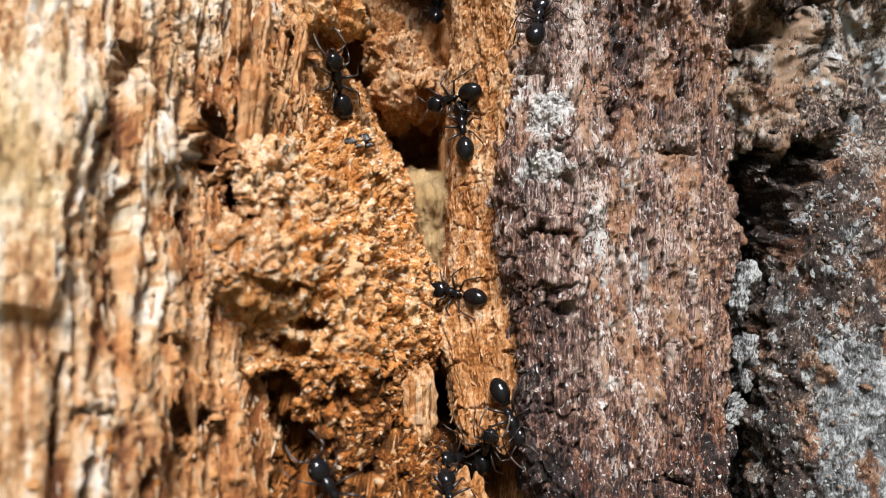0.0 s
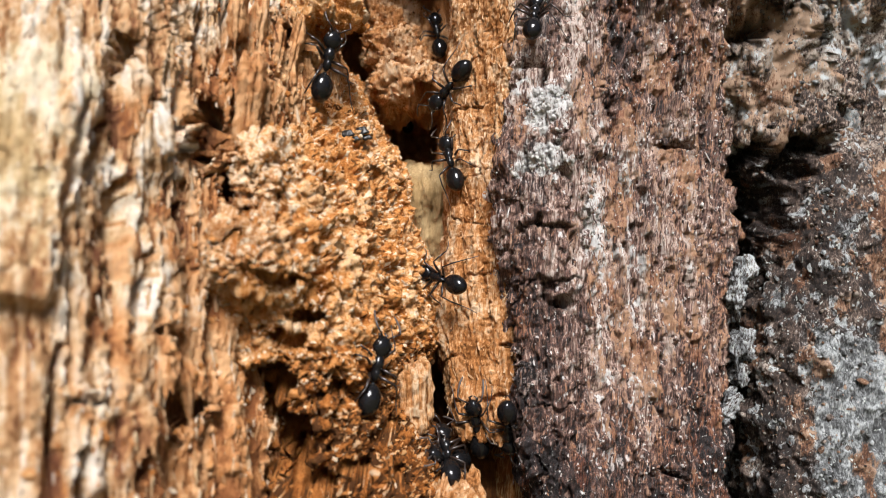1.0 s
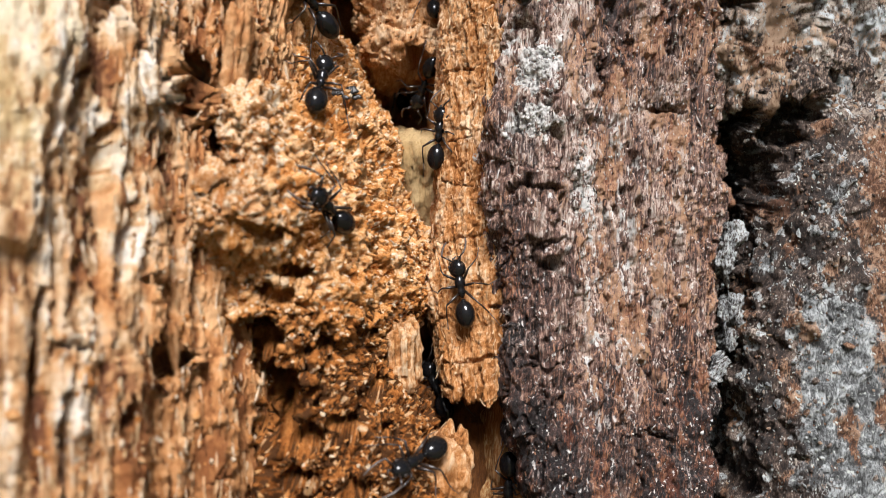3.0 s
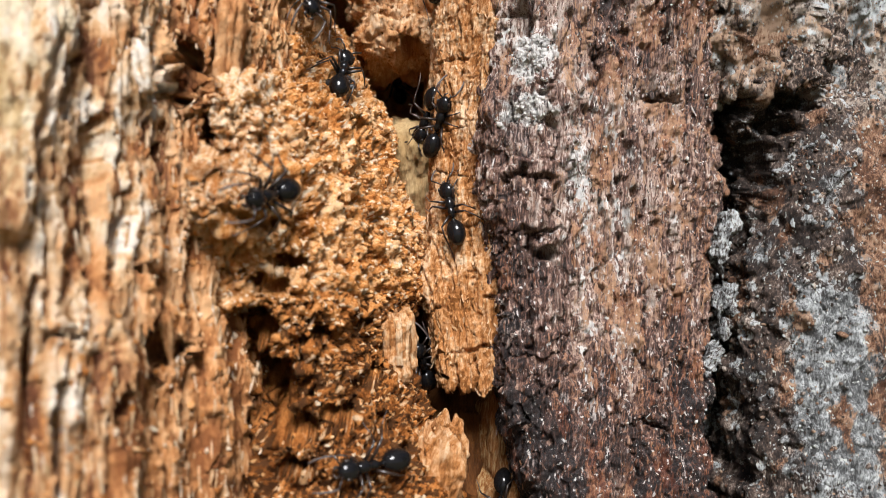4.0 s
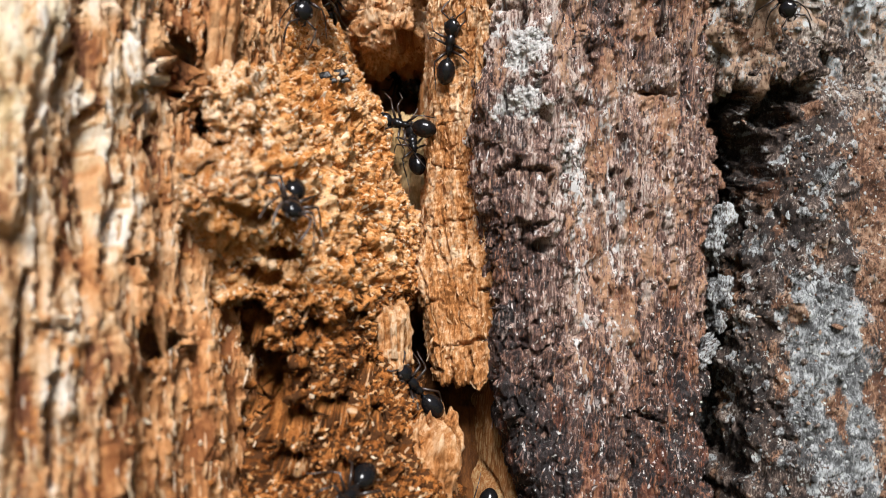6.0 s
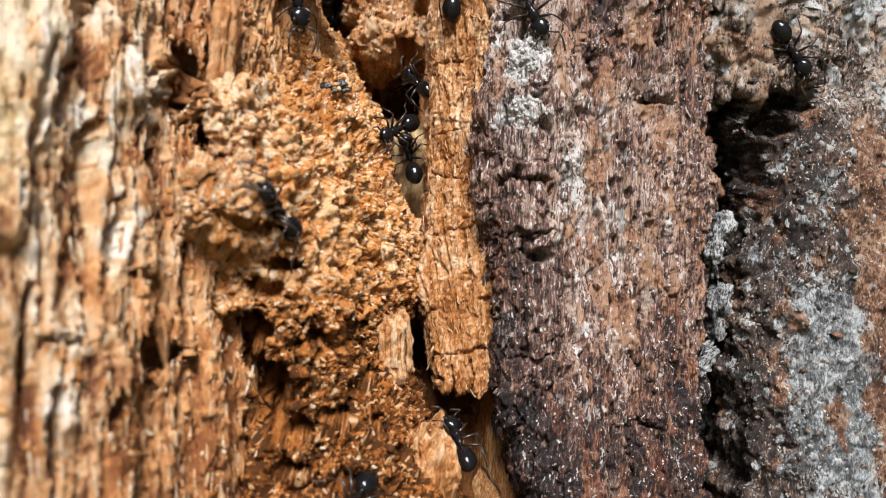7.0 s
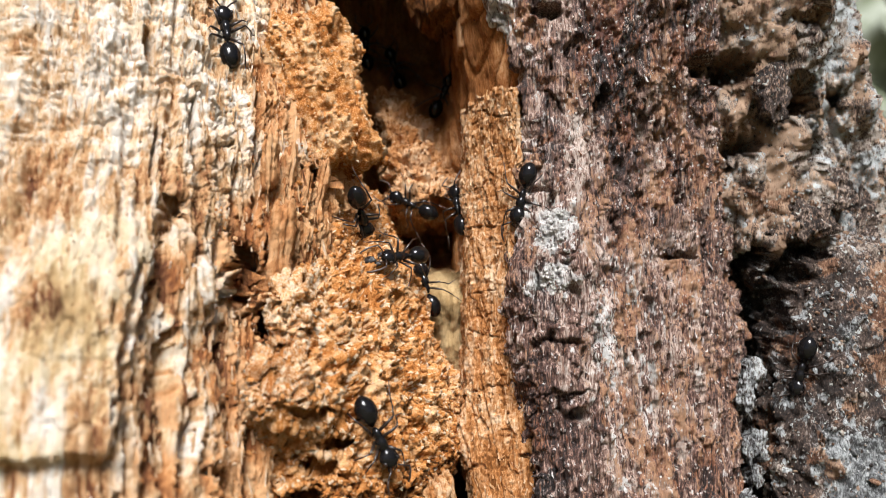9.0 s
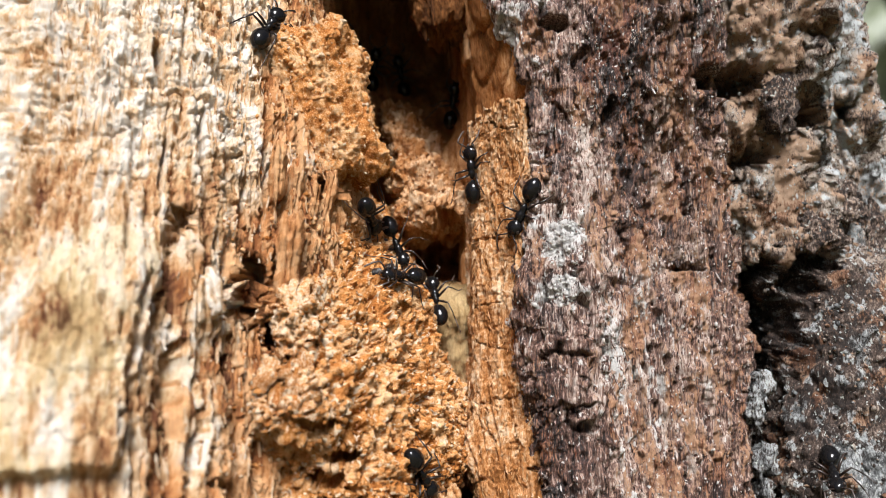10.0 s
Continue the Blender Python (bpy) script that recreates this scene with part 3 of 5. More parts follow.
def build_strip():
    """The upright splinter of tan wood between the cavity and the bark."""
    def section(left, right, lean, flat=0.0):
        a, b = 7.2 + lean - flat, 3.6 + lean
        return [(left + 0.3, 17), (left, a + 1.5), (left + 0.25, a), ((left + right) / 2, (a + b) / 2 - 0.3), (right - 0.3, b - 0.1), (right, b + 0.8), (right + 0.1, 10)]
    levels = [(-14, section(1.5, 4.6, -2.2, 3.0)), (-11, section(0.8, 4.9, -1.7, 2.8)), (-8.6, section(0.3, 5.0, -1.3, 2.0)), (-6.5, section(-0.3, 5.1, -0.9, 1.2)), (-3, section(0.3, 4.7, -0.4, 0.6)), (3, section(0.4, 4.2, 0)),
              (9, section(0.4, 4.7, 0.4)), (15, section(0.6, 5.0, 0.2)), (20, section(1.0, 4.6, -0.6))]
    x, y, z = loft(levels, 0.075, 0.08, -14, 20)
    s = x + 0.4 * y + 0.15 * pnoise(x * 0.5, y * 0.5, z * 0.15, 110)
    mid, side, end = strands(s, z, 0.75, 9, 12)
    small, ss, se = strands(s + 0.12 * pnoise(x * 2, y * 2, z * 0.6, 111), z + 0.4 * pnoise(x * 3, y * 3, z, 113), 0.21, 2.6, 13)
    relief = 0.3 * (mid - 0.5) + 0.16 * (small - 0.5) + 0.5 * fbm(x * 0.5, y * 0.5, z * 0.3, 3, 112) + 0.16 * fbm(x * 2.4, y * 2.4, z * 0.8, 4, 115) - 0.02 * smooth(0.3, 0, ss) + 0.06 * fbm(x * 7, y * 7, z * 4, 2, 116)
    relief -= 0.2 * smooth(0.15, 0, side) * (mid > 0.6) + 0.03 * smooth(0.3, 0, se) * (small > 0.75)
    relief -= 0.12 * smooth(0.25, 0.45, fbm(x * 0.9, y * 0.9, z * 2.6, 3, 118)) + 0.16 * smooth(0.2, 0.45, fbm(x * 1.4, y * 1.4, z * 0.5, 3, 117))
    k1, k2, ktag = cells(x * 4.6, y * 4.6, z * 3.2, 25)
    relief += 0.16 * (0.55 - k1) * ktag + 0.1 * fbm(x * 6, y * 6, z * 5, 3, 126) - 0.55 * cuts(x, y, z, STRIP_CRACKS, 124, 0.5)
    for px, pz, w, h, deep in ((4.5, -6.7, 0.55, 0.14, 1.4), (4.6, 12.6, 0.4, 0.9, 1.5), (1.2, -12.0, 0.4, 0.15, 0.8)):
        relief -= deep * smooth(1.2, 0.7, np.hypot((x - px) / w, (z - pz) / h) + 0.25 * fbm(x * 2, y * 2, z * 2, 2, 119))
    end_cut = 1.1 * fbm(x * 1.6, y * 0.6, z * 0.0 + 3, 2, 120)
    y = y + 6 * smooth(-12.6, -13.6, z + end_cut) + 6 * smooth(19.2, 20, z + 0.4 * end_cut)
    base = 0.58 + 0.2 * (small - 0.5) + 0.15 * (mid - 0.5) + 0.4 * fbm(x * 0.6, y * 0.6, z * 0.35, 3, 121) + 0.4 * (ktag - 0.5) + 0.12 * smooth(0, 10, z) - 0.16 * smooth(0, -8, z)
    return sheet("splinter", x, y, z, relief, tone(base, 0.16 + 0.25 * pnoise(x * 0.4, y * 0.4, z * 0.2, 122), 0.3 * smooth(0.05, 0.4, fbm(x * 0.8, y * 0.8, z * 0.25, 3, 123)) * (1.1 - 0.8 * smooth(-6, 6, z))), HEARTWOOD, trunk, "upright tan splinter of bare wood with a broken top")


def build_lining():
    """Wood behind the splinter that carries the bark's inner side."""
    levels = [(-36, [(0, 20), (1.2, 8), (3, 1), (5, -1), (8, 3)]), (-17, [(0.4, 18), (2.2, 10), (4, 6.5), (6.4, 3.0), (9, 5)]),
              (0, [(-0.6, 22), (0.8, 13), (2.6, 8.5), (5.4, 5.6), (9, 8)]), (20, [(-0.5, 26), (0.8, 12), (2.2, 7.5), (5.4, 5.2), (9, 8)]),
              (26, [(-0.8, 28), (0.4, 12), (1.6, 6.5), (3.6, 4.4), (9, 8)]), (40, [(-2, 30), (-1, 16), (0, 9), (2.4, 6), (9, 8)])]
    x, y, z = loft(levels, 0.17, 0.17, -36, 40)
    mid, side, end = strands(x + 0.5 * y, z, 0.7, 8, 15)
    relief = 0.35 * (mid - 0.5) + 0.4 * fbm(x * 0.5, y * 0.5, z * 0.2, 3, 130) + 0.15 * fbm(x * 2.2, y * 2.2, z * 1.2, 3, 133) - 0.3 * smooth(0.15, 0, side)
    base = 0.42 + 0.35 * (mid - 0.5) + 0.3 * fbm(x * 0.4, y * 0.4, z * 0.15, 2, 135)
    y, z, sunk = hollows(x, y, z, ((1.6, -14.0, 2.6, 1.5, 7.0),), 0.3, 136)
    # The dark band at the splinter's lower end is shadow put into the colour.
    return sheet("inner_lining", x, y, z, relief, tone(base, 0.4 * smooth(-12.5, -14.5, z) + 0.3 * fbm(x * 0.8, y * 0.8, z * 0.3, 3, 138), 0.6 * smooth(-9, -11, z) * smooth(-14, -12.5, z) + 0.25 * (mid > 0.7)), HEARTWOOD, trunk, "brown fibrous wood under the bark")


BARK_CRACKS = (
    (4.9, 1.2, 8.4, 1.0, 0.13, 1.2), (4.9, -2.5, 8.6, -2.4, 0.12, 1.0), (5.6, -10.2, 8.6, -10.1, 0.15, 1.2),
    (15.4, 7.0, 17.8, 6.9, 0.26, 1.3), (13.85, -6.0, 13.7, -7.5, 0.16, 1.0), (14.0, -10.2, 15.5, -12.1, 0.24, 1.4), (14.2, -14.6, 16.5, -15.5, 0.22, 1.3), (13.6, -14.8, 13.9, -18.6, 0.18, 1.2),
    (9.2, 2.6, 9.0, -1.6, 0.1, 0.7), (9.4, -5.4, 9.3, -9.2, 0.1, 0.7), (11.8, -16.0, 12.3, -19.0, 0.14, 1.0), (17.8, 1.8, 17.5, -1.6, 0.12, 0.9), (18.9, 10.6, 18.6, 7.4, 0.16, 1.1), (12.4, 10.4, 12.1, 7.2, 0.1, 0.8),
    (10.8, 13.2, 10.6, 10.4, 0.1, 0.8), (16.8, 13.4, 16.6, 10.8, 0.14, 1.0), (18.4, -4.6, 18.2, -7.6, 0.14, 0.9), (16.9, -6.2, 16.6, -9.0, 0.1, 0.8), (5.2, 14.6, 7.4, 14.2, 0.1, 0.8), (6.6, 18.8, 8.0, 17.2, 0.14, 1.2))


def build_bark():
    def section(edge, ridge, valley, middle, far, crack=21.3):
        return [(edge + 0.4, 11), (edge - 0.1, ridge + 2.2), (edge + 0.5, ridge + 0.5), (edge + 2.2, ridge - 0.2), (9, ridge + 0.2), (10.4, valley), (15, middle), (crack - 1.2, far),
                (crack - 0.3, far + 1.6), (crack + 0.2, 19)]
    levels = [(-36, section(8.5, -6, -4, -2.5, -0.5)), (-17, section(6.4, -2.0, -0.2, 1.4, 4.3, 20.2)), (-12, section(4.9, -0.5, 1.0, 2.6, 5.2, 20.4)), (-6, section(4.8, 0.6, 2.5, 3.9, 6.1, 21.0)),
              (2, section(3.7, 1.0, 3.8, 4.8, 7.4, 22.2)), (8, section(4.3, 1.7, 4.6, 6.0, 7.5, 21.2)), (15, section(5.0, 3.4, 4.8, 6.4, 7.2, 21)), (21, section(4.9, 3.2, 3.6, 4.4, 5.6, 20.6)),
              (26, section(2.6, 3.0, 3.0, 3.0, 4.0, 20.4)), (40, section(0, 5, 4, 4, 5, 19))]
    x, y, z = loft(levels, 0.09, 0.096, -36, 40)
    o = 0 * z
    x = x + smooth(18, 21.5, x) * (1.1 * fbm(o, o, z * 0.33, 3, 136)) + smooth(8, 5, x) * (0.6 * fbm(o + 5, y * 0.25, z * 0.35, 3, 137))
    s = x + 0.7 * pnoise(x * 0.15, y * 0.15, z * 0.1, 140) + 0.35 * pnoise(x * 0.6, y * 0.6, z * 0.28, 141) + 0.1 * pnoise(x * 2.4, y * 2.4, z * 0.9, 144)
    zz = z + 3.2 * pnoise(x * 1.1, y * 1.1, z * 0.25, 138) + 1.4 * pnoise(x * 3.2, y * 3.2, z * 0.6, 139)
    mid, side, end = strands(s, zz, 0.8, 6, 17)
    small, ss, se = strands(s, zz, 0.26, 3.0, 18)
    ridge = smooth(10.2, 8.8, x + 0.6 * fbm(x * 0.5, y * 0.5, z * 0.4, 2, 142))
    fibre = 0.42 * (mid - 0.5) + 0.2 * (small - 0.5) - 0.28 * smooth(0.16, 0, side) * (mid > 0.5)
    f1, f2, tag = cells(x * 0.42, y * 0.42, z * 0.34, 19)
    plates = 0.4 * smooth(0.02, 0.1, f2 - f1) + 0.6 * (tag - 0.5)
    g1, g2, gtag = cells(x * 2.4, y * 2.4, z * 1.5, 20)
    rough = 0.5 * fbm(x * 0.6, y * 0.6, z * 0.35, 3, 145) + 0.36 * fbm(x * 1.9, y * 1.9, z * 1.1, 4, 148) + 0.22 * (0.6 - g1) * gtag
    pock = smooth(0.3, 0.5, fbm(x * 1.1, y * 1.1, z * 0.35, 3, 151))
    relief = 1.1 * fibre * (1 - 0.85 * ridge) + plates * ridge * 0.45 * smooth(15, 10, z) + 1.45 * rough * (1 - 0.4 * ridge) - 0.75 * pock * (1 - 0.7 * smooth(8, 14, z))
    flake, fside, fend = strands(s + 0.25 * pnoise(x * 0.5, y * 0.5, z * 0.2, 143), zz, 1.7, 9, 21)
    relief += 0.5 * (flake - 0.5) - 0.7 * smooth(0.1, 0, fside) * (flake > 0.55) - 0.5 * smooth(0.05, 0, fend) * (flake > 0.6)
    for px, pz, w, h, deep in ((7.6, -3.8, 0.75, 0.5, 1.8), (14.1, 0.3, 0.28, 0.4, 1.1), (14.7, -1.4, 0.34, 0.3, 1.0), (8.2, 3.0, 0.2, 1.2, 0.6), (6.0, 11.6, 0.9, 0.2, 0.8), (14.0, -4.0, 0.18, 1.0, 0.8), (17.6, -12.4, 0.3, 1.2, 0.9), (12.6, -16.5, 0.25, 1.4, 0.9), (15.8, -1.8, 0.4, 0.3, 0.6), (17.2, 7.0, 0.6, 0.25, 0.9), (14.7, -10.6, 0.2, 0.7, 0.8),
                               (19.6, -9.0, 0.3, 0.5, 1.0), (21.0, 15.2, 0.9, 0.7, 3.0), (19.6, 20.9, 1.9, 0.95, 4.5), (7.0, 24.6, 1.2, 0.55, 2.2), (17.3, 22.4, 0.25, 2.4, 1.4), (16.0, 16.6, 0.2, 1.6, 1.2), (10.9, 18.2, 0.35, 1.1, 1.0), (14.2, 16.4, 0.35, 1.4, 1.2), (5.3, 4.7, 0.3, 1.5, 1.0)):
        relief -= deep * smooth(1.2, 0.65, np.hypot((x - px) / w, (z - pz + 0.3 * fbm(x * 0.9, o, o, 2, 153)) / h) + 0.5 * fbm(x * 1.5, y * 1.5, z * 1.5, 2, 152))
    dent = fbm(x * 0.75, y * 0.75, z * 0.6, 3, 165)
    relief += ridge * (0.5 * fbm(x * 0.9, y * 0.9, z * 0.8, 2, 166) - 0.9 * smooth(0.26, 0.46, dent)) - 0.7 * (1 - ridge) * smooth(0.3, 0.48, fbm(x * 0.9, y * 0.9, z * 0.5, 3, 167))
    relief -= cuts(x, y, z, BARK_CRACKS, 164, 0.6) * (1 - 0.5 * ridge)
    base = 0.54 + 0.26 * (mid - 0.5) + 0.3 * (small - 0.5) + 0.4 * fbm(x * 0.25, y * 0.25, z * 0.12, 3, 155) + 0.22 * fbm(x * 1.4, y * 1.4, z * 0.5, 3, 149) + 0.1 * ridge + 0.3 * smooth(9, 10.5, x) * smooth(12, 5, z) * smooth(-16, -12, z) * smooth(17, 12.5, x) + 0.06 * smooth(12, 14, x) - 0.2 * smooth(9.6, 8.4, x) * smooth(-11.5, -13.5, z) - 0.36 * smooth(-5, -14, z + 2 * pnoise(x * 0.3, y * 0.3, z * 0.2, 156)) - 0.08 * smooth(4, 11, z) * smooth(9, 12, x) - 0.14 * smooth(0.25, 0.5, fbm(x * 0.7, y * 0.7, z * 0.3, 3, 154))
    base = base + 0.08 * smooth(13, 17, z) - 0.3 * smooth(1.2, 0.4, np.hypot((x - 10.2) / 2.6, (z - 20.5) / 5.5) + 0.6 * fbm(x * 0.6, y * 0.6, z * 0.3, 3, 157))
    blot = fbm(x * 1.1, y * 1.1, z * 1.1, 3, 158)
    white = 0.9 * smooth(1.3, 0.5, np.hypot((x - 6.6) / 1.8, (z - 8.7) / 1.9) + 0.9 * blot) + 0.8 * smooth(1.3, 0.5, np.hypot((x - 6.3) / 1.7, (z - 5.2) / 1.3) + 0.9 * blot)
    white += 0.55 * smooth(1.3, 0.3, np.hypot((x - 10.0) / 1.6, (z - 1.4) / 4.0) + 0.8 * blot) + 0.5 * smooth(0.3, 0.6, blot) + 0.8 * smooth(1.2, 0.5, np.hypot((x - 3.7) / 1.3, (z - 24.3) / 2.2) + 0.6 * blot) + 0.75 * smooth(14, 17, z) * smooth(7.4, 5.6, x) * smooth(-0.05, 0.25, blot)
    fibre_lines = smooth(0.12, 0.3, fbm(s * 4.6, y * 4.6, z * 0.32, 3, 161))
    white += fibre_lines * (1 - 0.8 * ridge) * (0.36 + 0.1 * smooth(11, 16, z) + 1.0 * smooth(16, 11.5, x) * smooth(8.3, 9.3, x) * smooth(9, 4, z) * smooth(-16, -12, z) + 0.1 * pnoise(x * 0.6, y * 0.6, z * 0.3, 162))
    rust = (0.6 + 0.2 * smooth(8, 14, z)) * smooth(0.05, 0.35, fbm(x * 0.5, y * 0.5, z * 0.25, 3, 160)) + (0.25 * (small > 0.75) + 0.4 * smooth(-0.3, 0.3, fbm(x * 2.2, y * 2.2, z * 0.25, 3, 163))) * (1 - ridge)
    return sheet("bark", x, y, z, relief, tone(base, white, rust), BARK, trunk, "dark purple-brown fibrous bark with white lichen")


def build_lichen_bark():
    def section(front, edge, crack=22.6, back=0.0):
        return [(crack + 0.6, 21), (crack + 0.5, front + 4), (crack + 0.8, front + 1.3), (crack + 2.2, front + 0.2), (28, front - 0.7 + back), (edge - 3, front + 0.8 + 2 * back), (edge + 1.6, front + 3.5), (edge + 3.6, front + 9), (edge + 2, 40)]
    levels = [(-36, section(-1, 41)), (-20, section(2.8, 39.2, 22.3)), (-14, section(4.2, 38.5, 22.4)), (-10.5, section(4.8, 38, 22.3)), (-9, section(5.0, 37.8, 22.2)), (-4, section(5.8, 37, 23.2)), (1, section(6.6, 36.2, 24.0)), (5.5, section(7.6, 34.8, 22.8)), (9, section(8.0, 34.2, 20.6, 0.8)), (14, section(7.6, 33.6, 19.6, 1.3)), (20, section(6.2, 32, 19.2, 1.0)), (26, section(4.5, 29.8, 19)),
              (40, section(4, 25, 18))]
    x, y, z = loft(levels, 0.12, 0.12, -36, 40)
    o = 0 * z
    x = x + smooth(26, 23, x) * 1.0 * fbm(o + 9, o, z * 0.35, 3, 168)
    y, z, sunk = hollows(x, y, z, ((23.4, 7.0, 1.0, 1.1, 6.0), (26.6, 7.2, 1.9, 1.4, 5.5), (25.4, 5.4, 1.4, 1.2, 5.0), (24.5, 3.4, 0.8, 1.8, 5.0), (24.2, 0.2, 0.6, 2.4, 4.0), (26.3, 18.6, 1.4, 1.9, 7.0), (27.4, 14.6, 1.2, 1.9, 7.0), (30.9, 19.5, 0.7, 1.1, 5.0), (22.6, 15.0, 0.9, 1.0, 4.0), (24.6, 17.4, 0.6, 0.9, 4.0), (20.9, 21.0, 2.3, 1.1, 7.0), (24.9, 2.4, 0.7, 2.2, 4.0), (32, 11.5, 0.5, 0.9, 3), (27.5, 24.0, 1.2, 0.8, 4), (21.4, 15.2, 0.9, 0.8, 4.0)), 0.1, 182, 0.4, 0.55)
    f1, f2, tag = cells(x * 0.55, y * 0.55, z * 0.42, 23)
    g1, g2, gtag = cells(x * 1.9, y * 1.9, z * 1.6, 24)
    relief = 0.8 * fbm(x * 0.4, y * 0.4, z * 0.25, 3, 170) + 0.4 * fbm(x * 1.4, y * 1.4, z * 1.1, 3, 173) + 0.5 * smooth(0, 0.2, f2 - f1) * (tag - 0.2) + 0.3 * (0.6 - g1) * gtag
    upper = smooth(5, 11, z)
    relief += upper * 1.4 * fbm(x * 0.6, y * 0.6, z * 0.13, 3, 176) - upper * 1.2 * smooth(0.2, 0.5, fbm(x * 0.55, y * 0.55, z * 0.16, 3, 179))
    relief += 0.5 * sunk * fbm(x * 1.6, y * 1.6, z * 1.6, 3, 183)
    base = 0.4 + 0.46 * upper + 0.5 * (gtag - 0.5) + 0.4 * fbm(x * 0.3, y * 0.3, z * 0.2, 3, 185)
    patch = fbm(x * 0.6, y * 0.6, z * 0.35, 3, 188)
    grey = 0.95 * smooth(-4.5, -8, z + 3 * patch) * smooth(24.4, 25.6, x + 1.2 * patch) * smooth(31.4, 29.8, x + 1.5 * patch) * smooth(-21, -17, z + 2 * patch + 0.6 * (x - 26)) + 0.6 * smooth(0.16, 0.4, patch) + 0.7 * (gtag > 0.9) + 0.8 * upper * smooth(27, 30, x) * smooth(-0.2, 0.1, patch)
    brown = 0.8 * smooth(0.1, 0.4, fbm(x * 0.5, y * 0.5, z * 0.3, 3, 191)) + 0.8 * smooth(29.6, 31.4, x + 1.5 * patch) * smooth(8, 3, z) + upper * (0.4 * (tag > 0.5) + 0.35 * smooth(29, 25, x))
    return sheet("lichen_bark", x, y, z, relief, tone(base, grey, brown), LICHEN_BARK, trunk, "grey-brown bark crusted with pale lichen and full of holes")


def build_trunk_body():
    """The rest of the trunk, round the part that is laid open."""
    n, zs = 180, np.arange(-620, 621, 8.0)
    a = np.linspace(0, 2 * np.pi, n, endpoint=False)
    aa, zz = np.meshgrid(a, zs, indexing="ij")
    spread = 1 + 0.35 * smooth(-350, -620, zz) ** 2
    r = 88 * spread * (1 - 0.00012 * zz) + 5 * fbm(np.cos(aa) * 3, np.sin(aa) * 3, zz * 0.012, 3, 200) + 3 * fbm(np.cos(aa) * 14, np.sin(aa) * 14, zz * 0.02, 3, 203)
    x, y = -50 + r * np.cos(aa), 76 + r * np.sin(aa)
    p = np.stack([x, y, zz], -1).reshape(-1, 3)
    faces = grid_faces(n, len(zs), True)
    c = p[faces].mean(1)
    opened = (np.abs(c[:, 2] - 2) < 37) & (c[:, 1] < 30) & (c[:, 0] > -66)
    top = p.reshape(n, len(zs), 3)[:, -1]
    rings = np.stack([top * (1, 1, 0) * k + np.array((-50, 76, 0)) * (1 - k) + np.stack([0 * a, 0 * a, 620 + 14 * (1 - k) * fbm(np.cos(a) * 4, np.sin(a) * 4, 0 * a + 7 * k, 3, 206)], -1) for k in np.linspace(1, 0.02, 14)], 1)
    attach("broken_top", mesh_from("broken_top", rings.reshape(-1, 3) * MM, grid_faces(n, 14, True), OUTER_BARK), trunk, "broken upper end")
    attach("outer_bark", mesh_from("outer_bark", p * MM, faces[~opened], OUTER_BARK), trunk, "rough brown bark")


sapwood, SAP_P, SAP_N = build_sapwood()
frass, MOUND_P, MOUND_N = build_mound()
tagged(frass, "heap of orange-brown crumbled rotten wood against the trunk", "wood debris", kind="stuff")
build_cavity()
ridge, RIDGE_P, RIDGE_N = build_inner_ridge()
splinter, STRIP_P, STRIP_N = build_strip()
build_lining()
bark, BARK_P, BARK_N = build_bark()
lichen, LICHEN_P, LICHEN_N = build_lichen_bark()
build_trunk_body()

# ---- the ground far below, and the green behind the trunk ----
SOIL = plain_material("leaf_litter", (0.05, 0.06, 0.02), (0.16, 0.12, 0.06), 0.95, 9, 0.2)


def build_ground():
    bm = bmesh.new()
    bmesh.ops.create_circle(bm, cap_ends=True, radius=400, segments=64, matrix=pose(0, 0, -0.6))
    g = part("ground", bm, SOIL, None)
    tagged(g, "green and brown leaf-littered forest floor", "ground", kind="structure")


build_ground()

FAR_WOOD = plain_material("hazy_woodland", (0.1, 0.12, 0.06), (0.4, 0.42, 0.36), 0.95, 0.6, 0.1)
LEAF = plain_material("green_leaf", (0.07, 0.16, 0.015), (0.14, 0.3, 0.03), 0.45, 60, 0.4)


def build_backdrop():
    """Hazy woodland far behind the trunk."""
    a, z = np.meshgrid(np.linspace(-0.2, np.pi + 0.2, 160), np.linspace(-0.6, 11, 24), indexing="ij")
    r = 26 + 2.5 * fbm(np.cos(a) * 9, np.sin(a) * 9, z * 0.5, 3, 210)
    top = 1 + 0.4 * fbm(np.cos(a) * 14, np.sin(a) * 14, 0 * a, 3, 213)
    p = np.stack([r * np.cos(a), r * np.sin(a), -0.6 + (z + 0.6) * top], -1)
    ob = attach("backdrop", mesh_from("backdrop", p.reshape(-1, 3), grid_faces(*a.shape), FAR_WOOD))
    tagged(ob, "hazy grey-green woodland in the distance", "woodland", kind="structure")


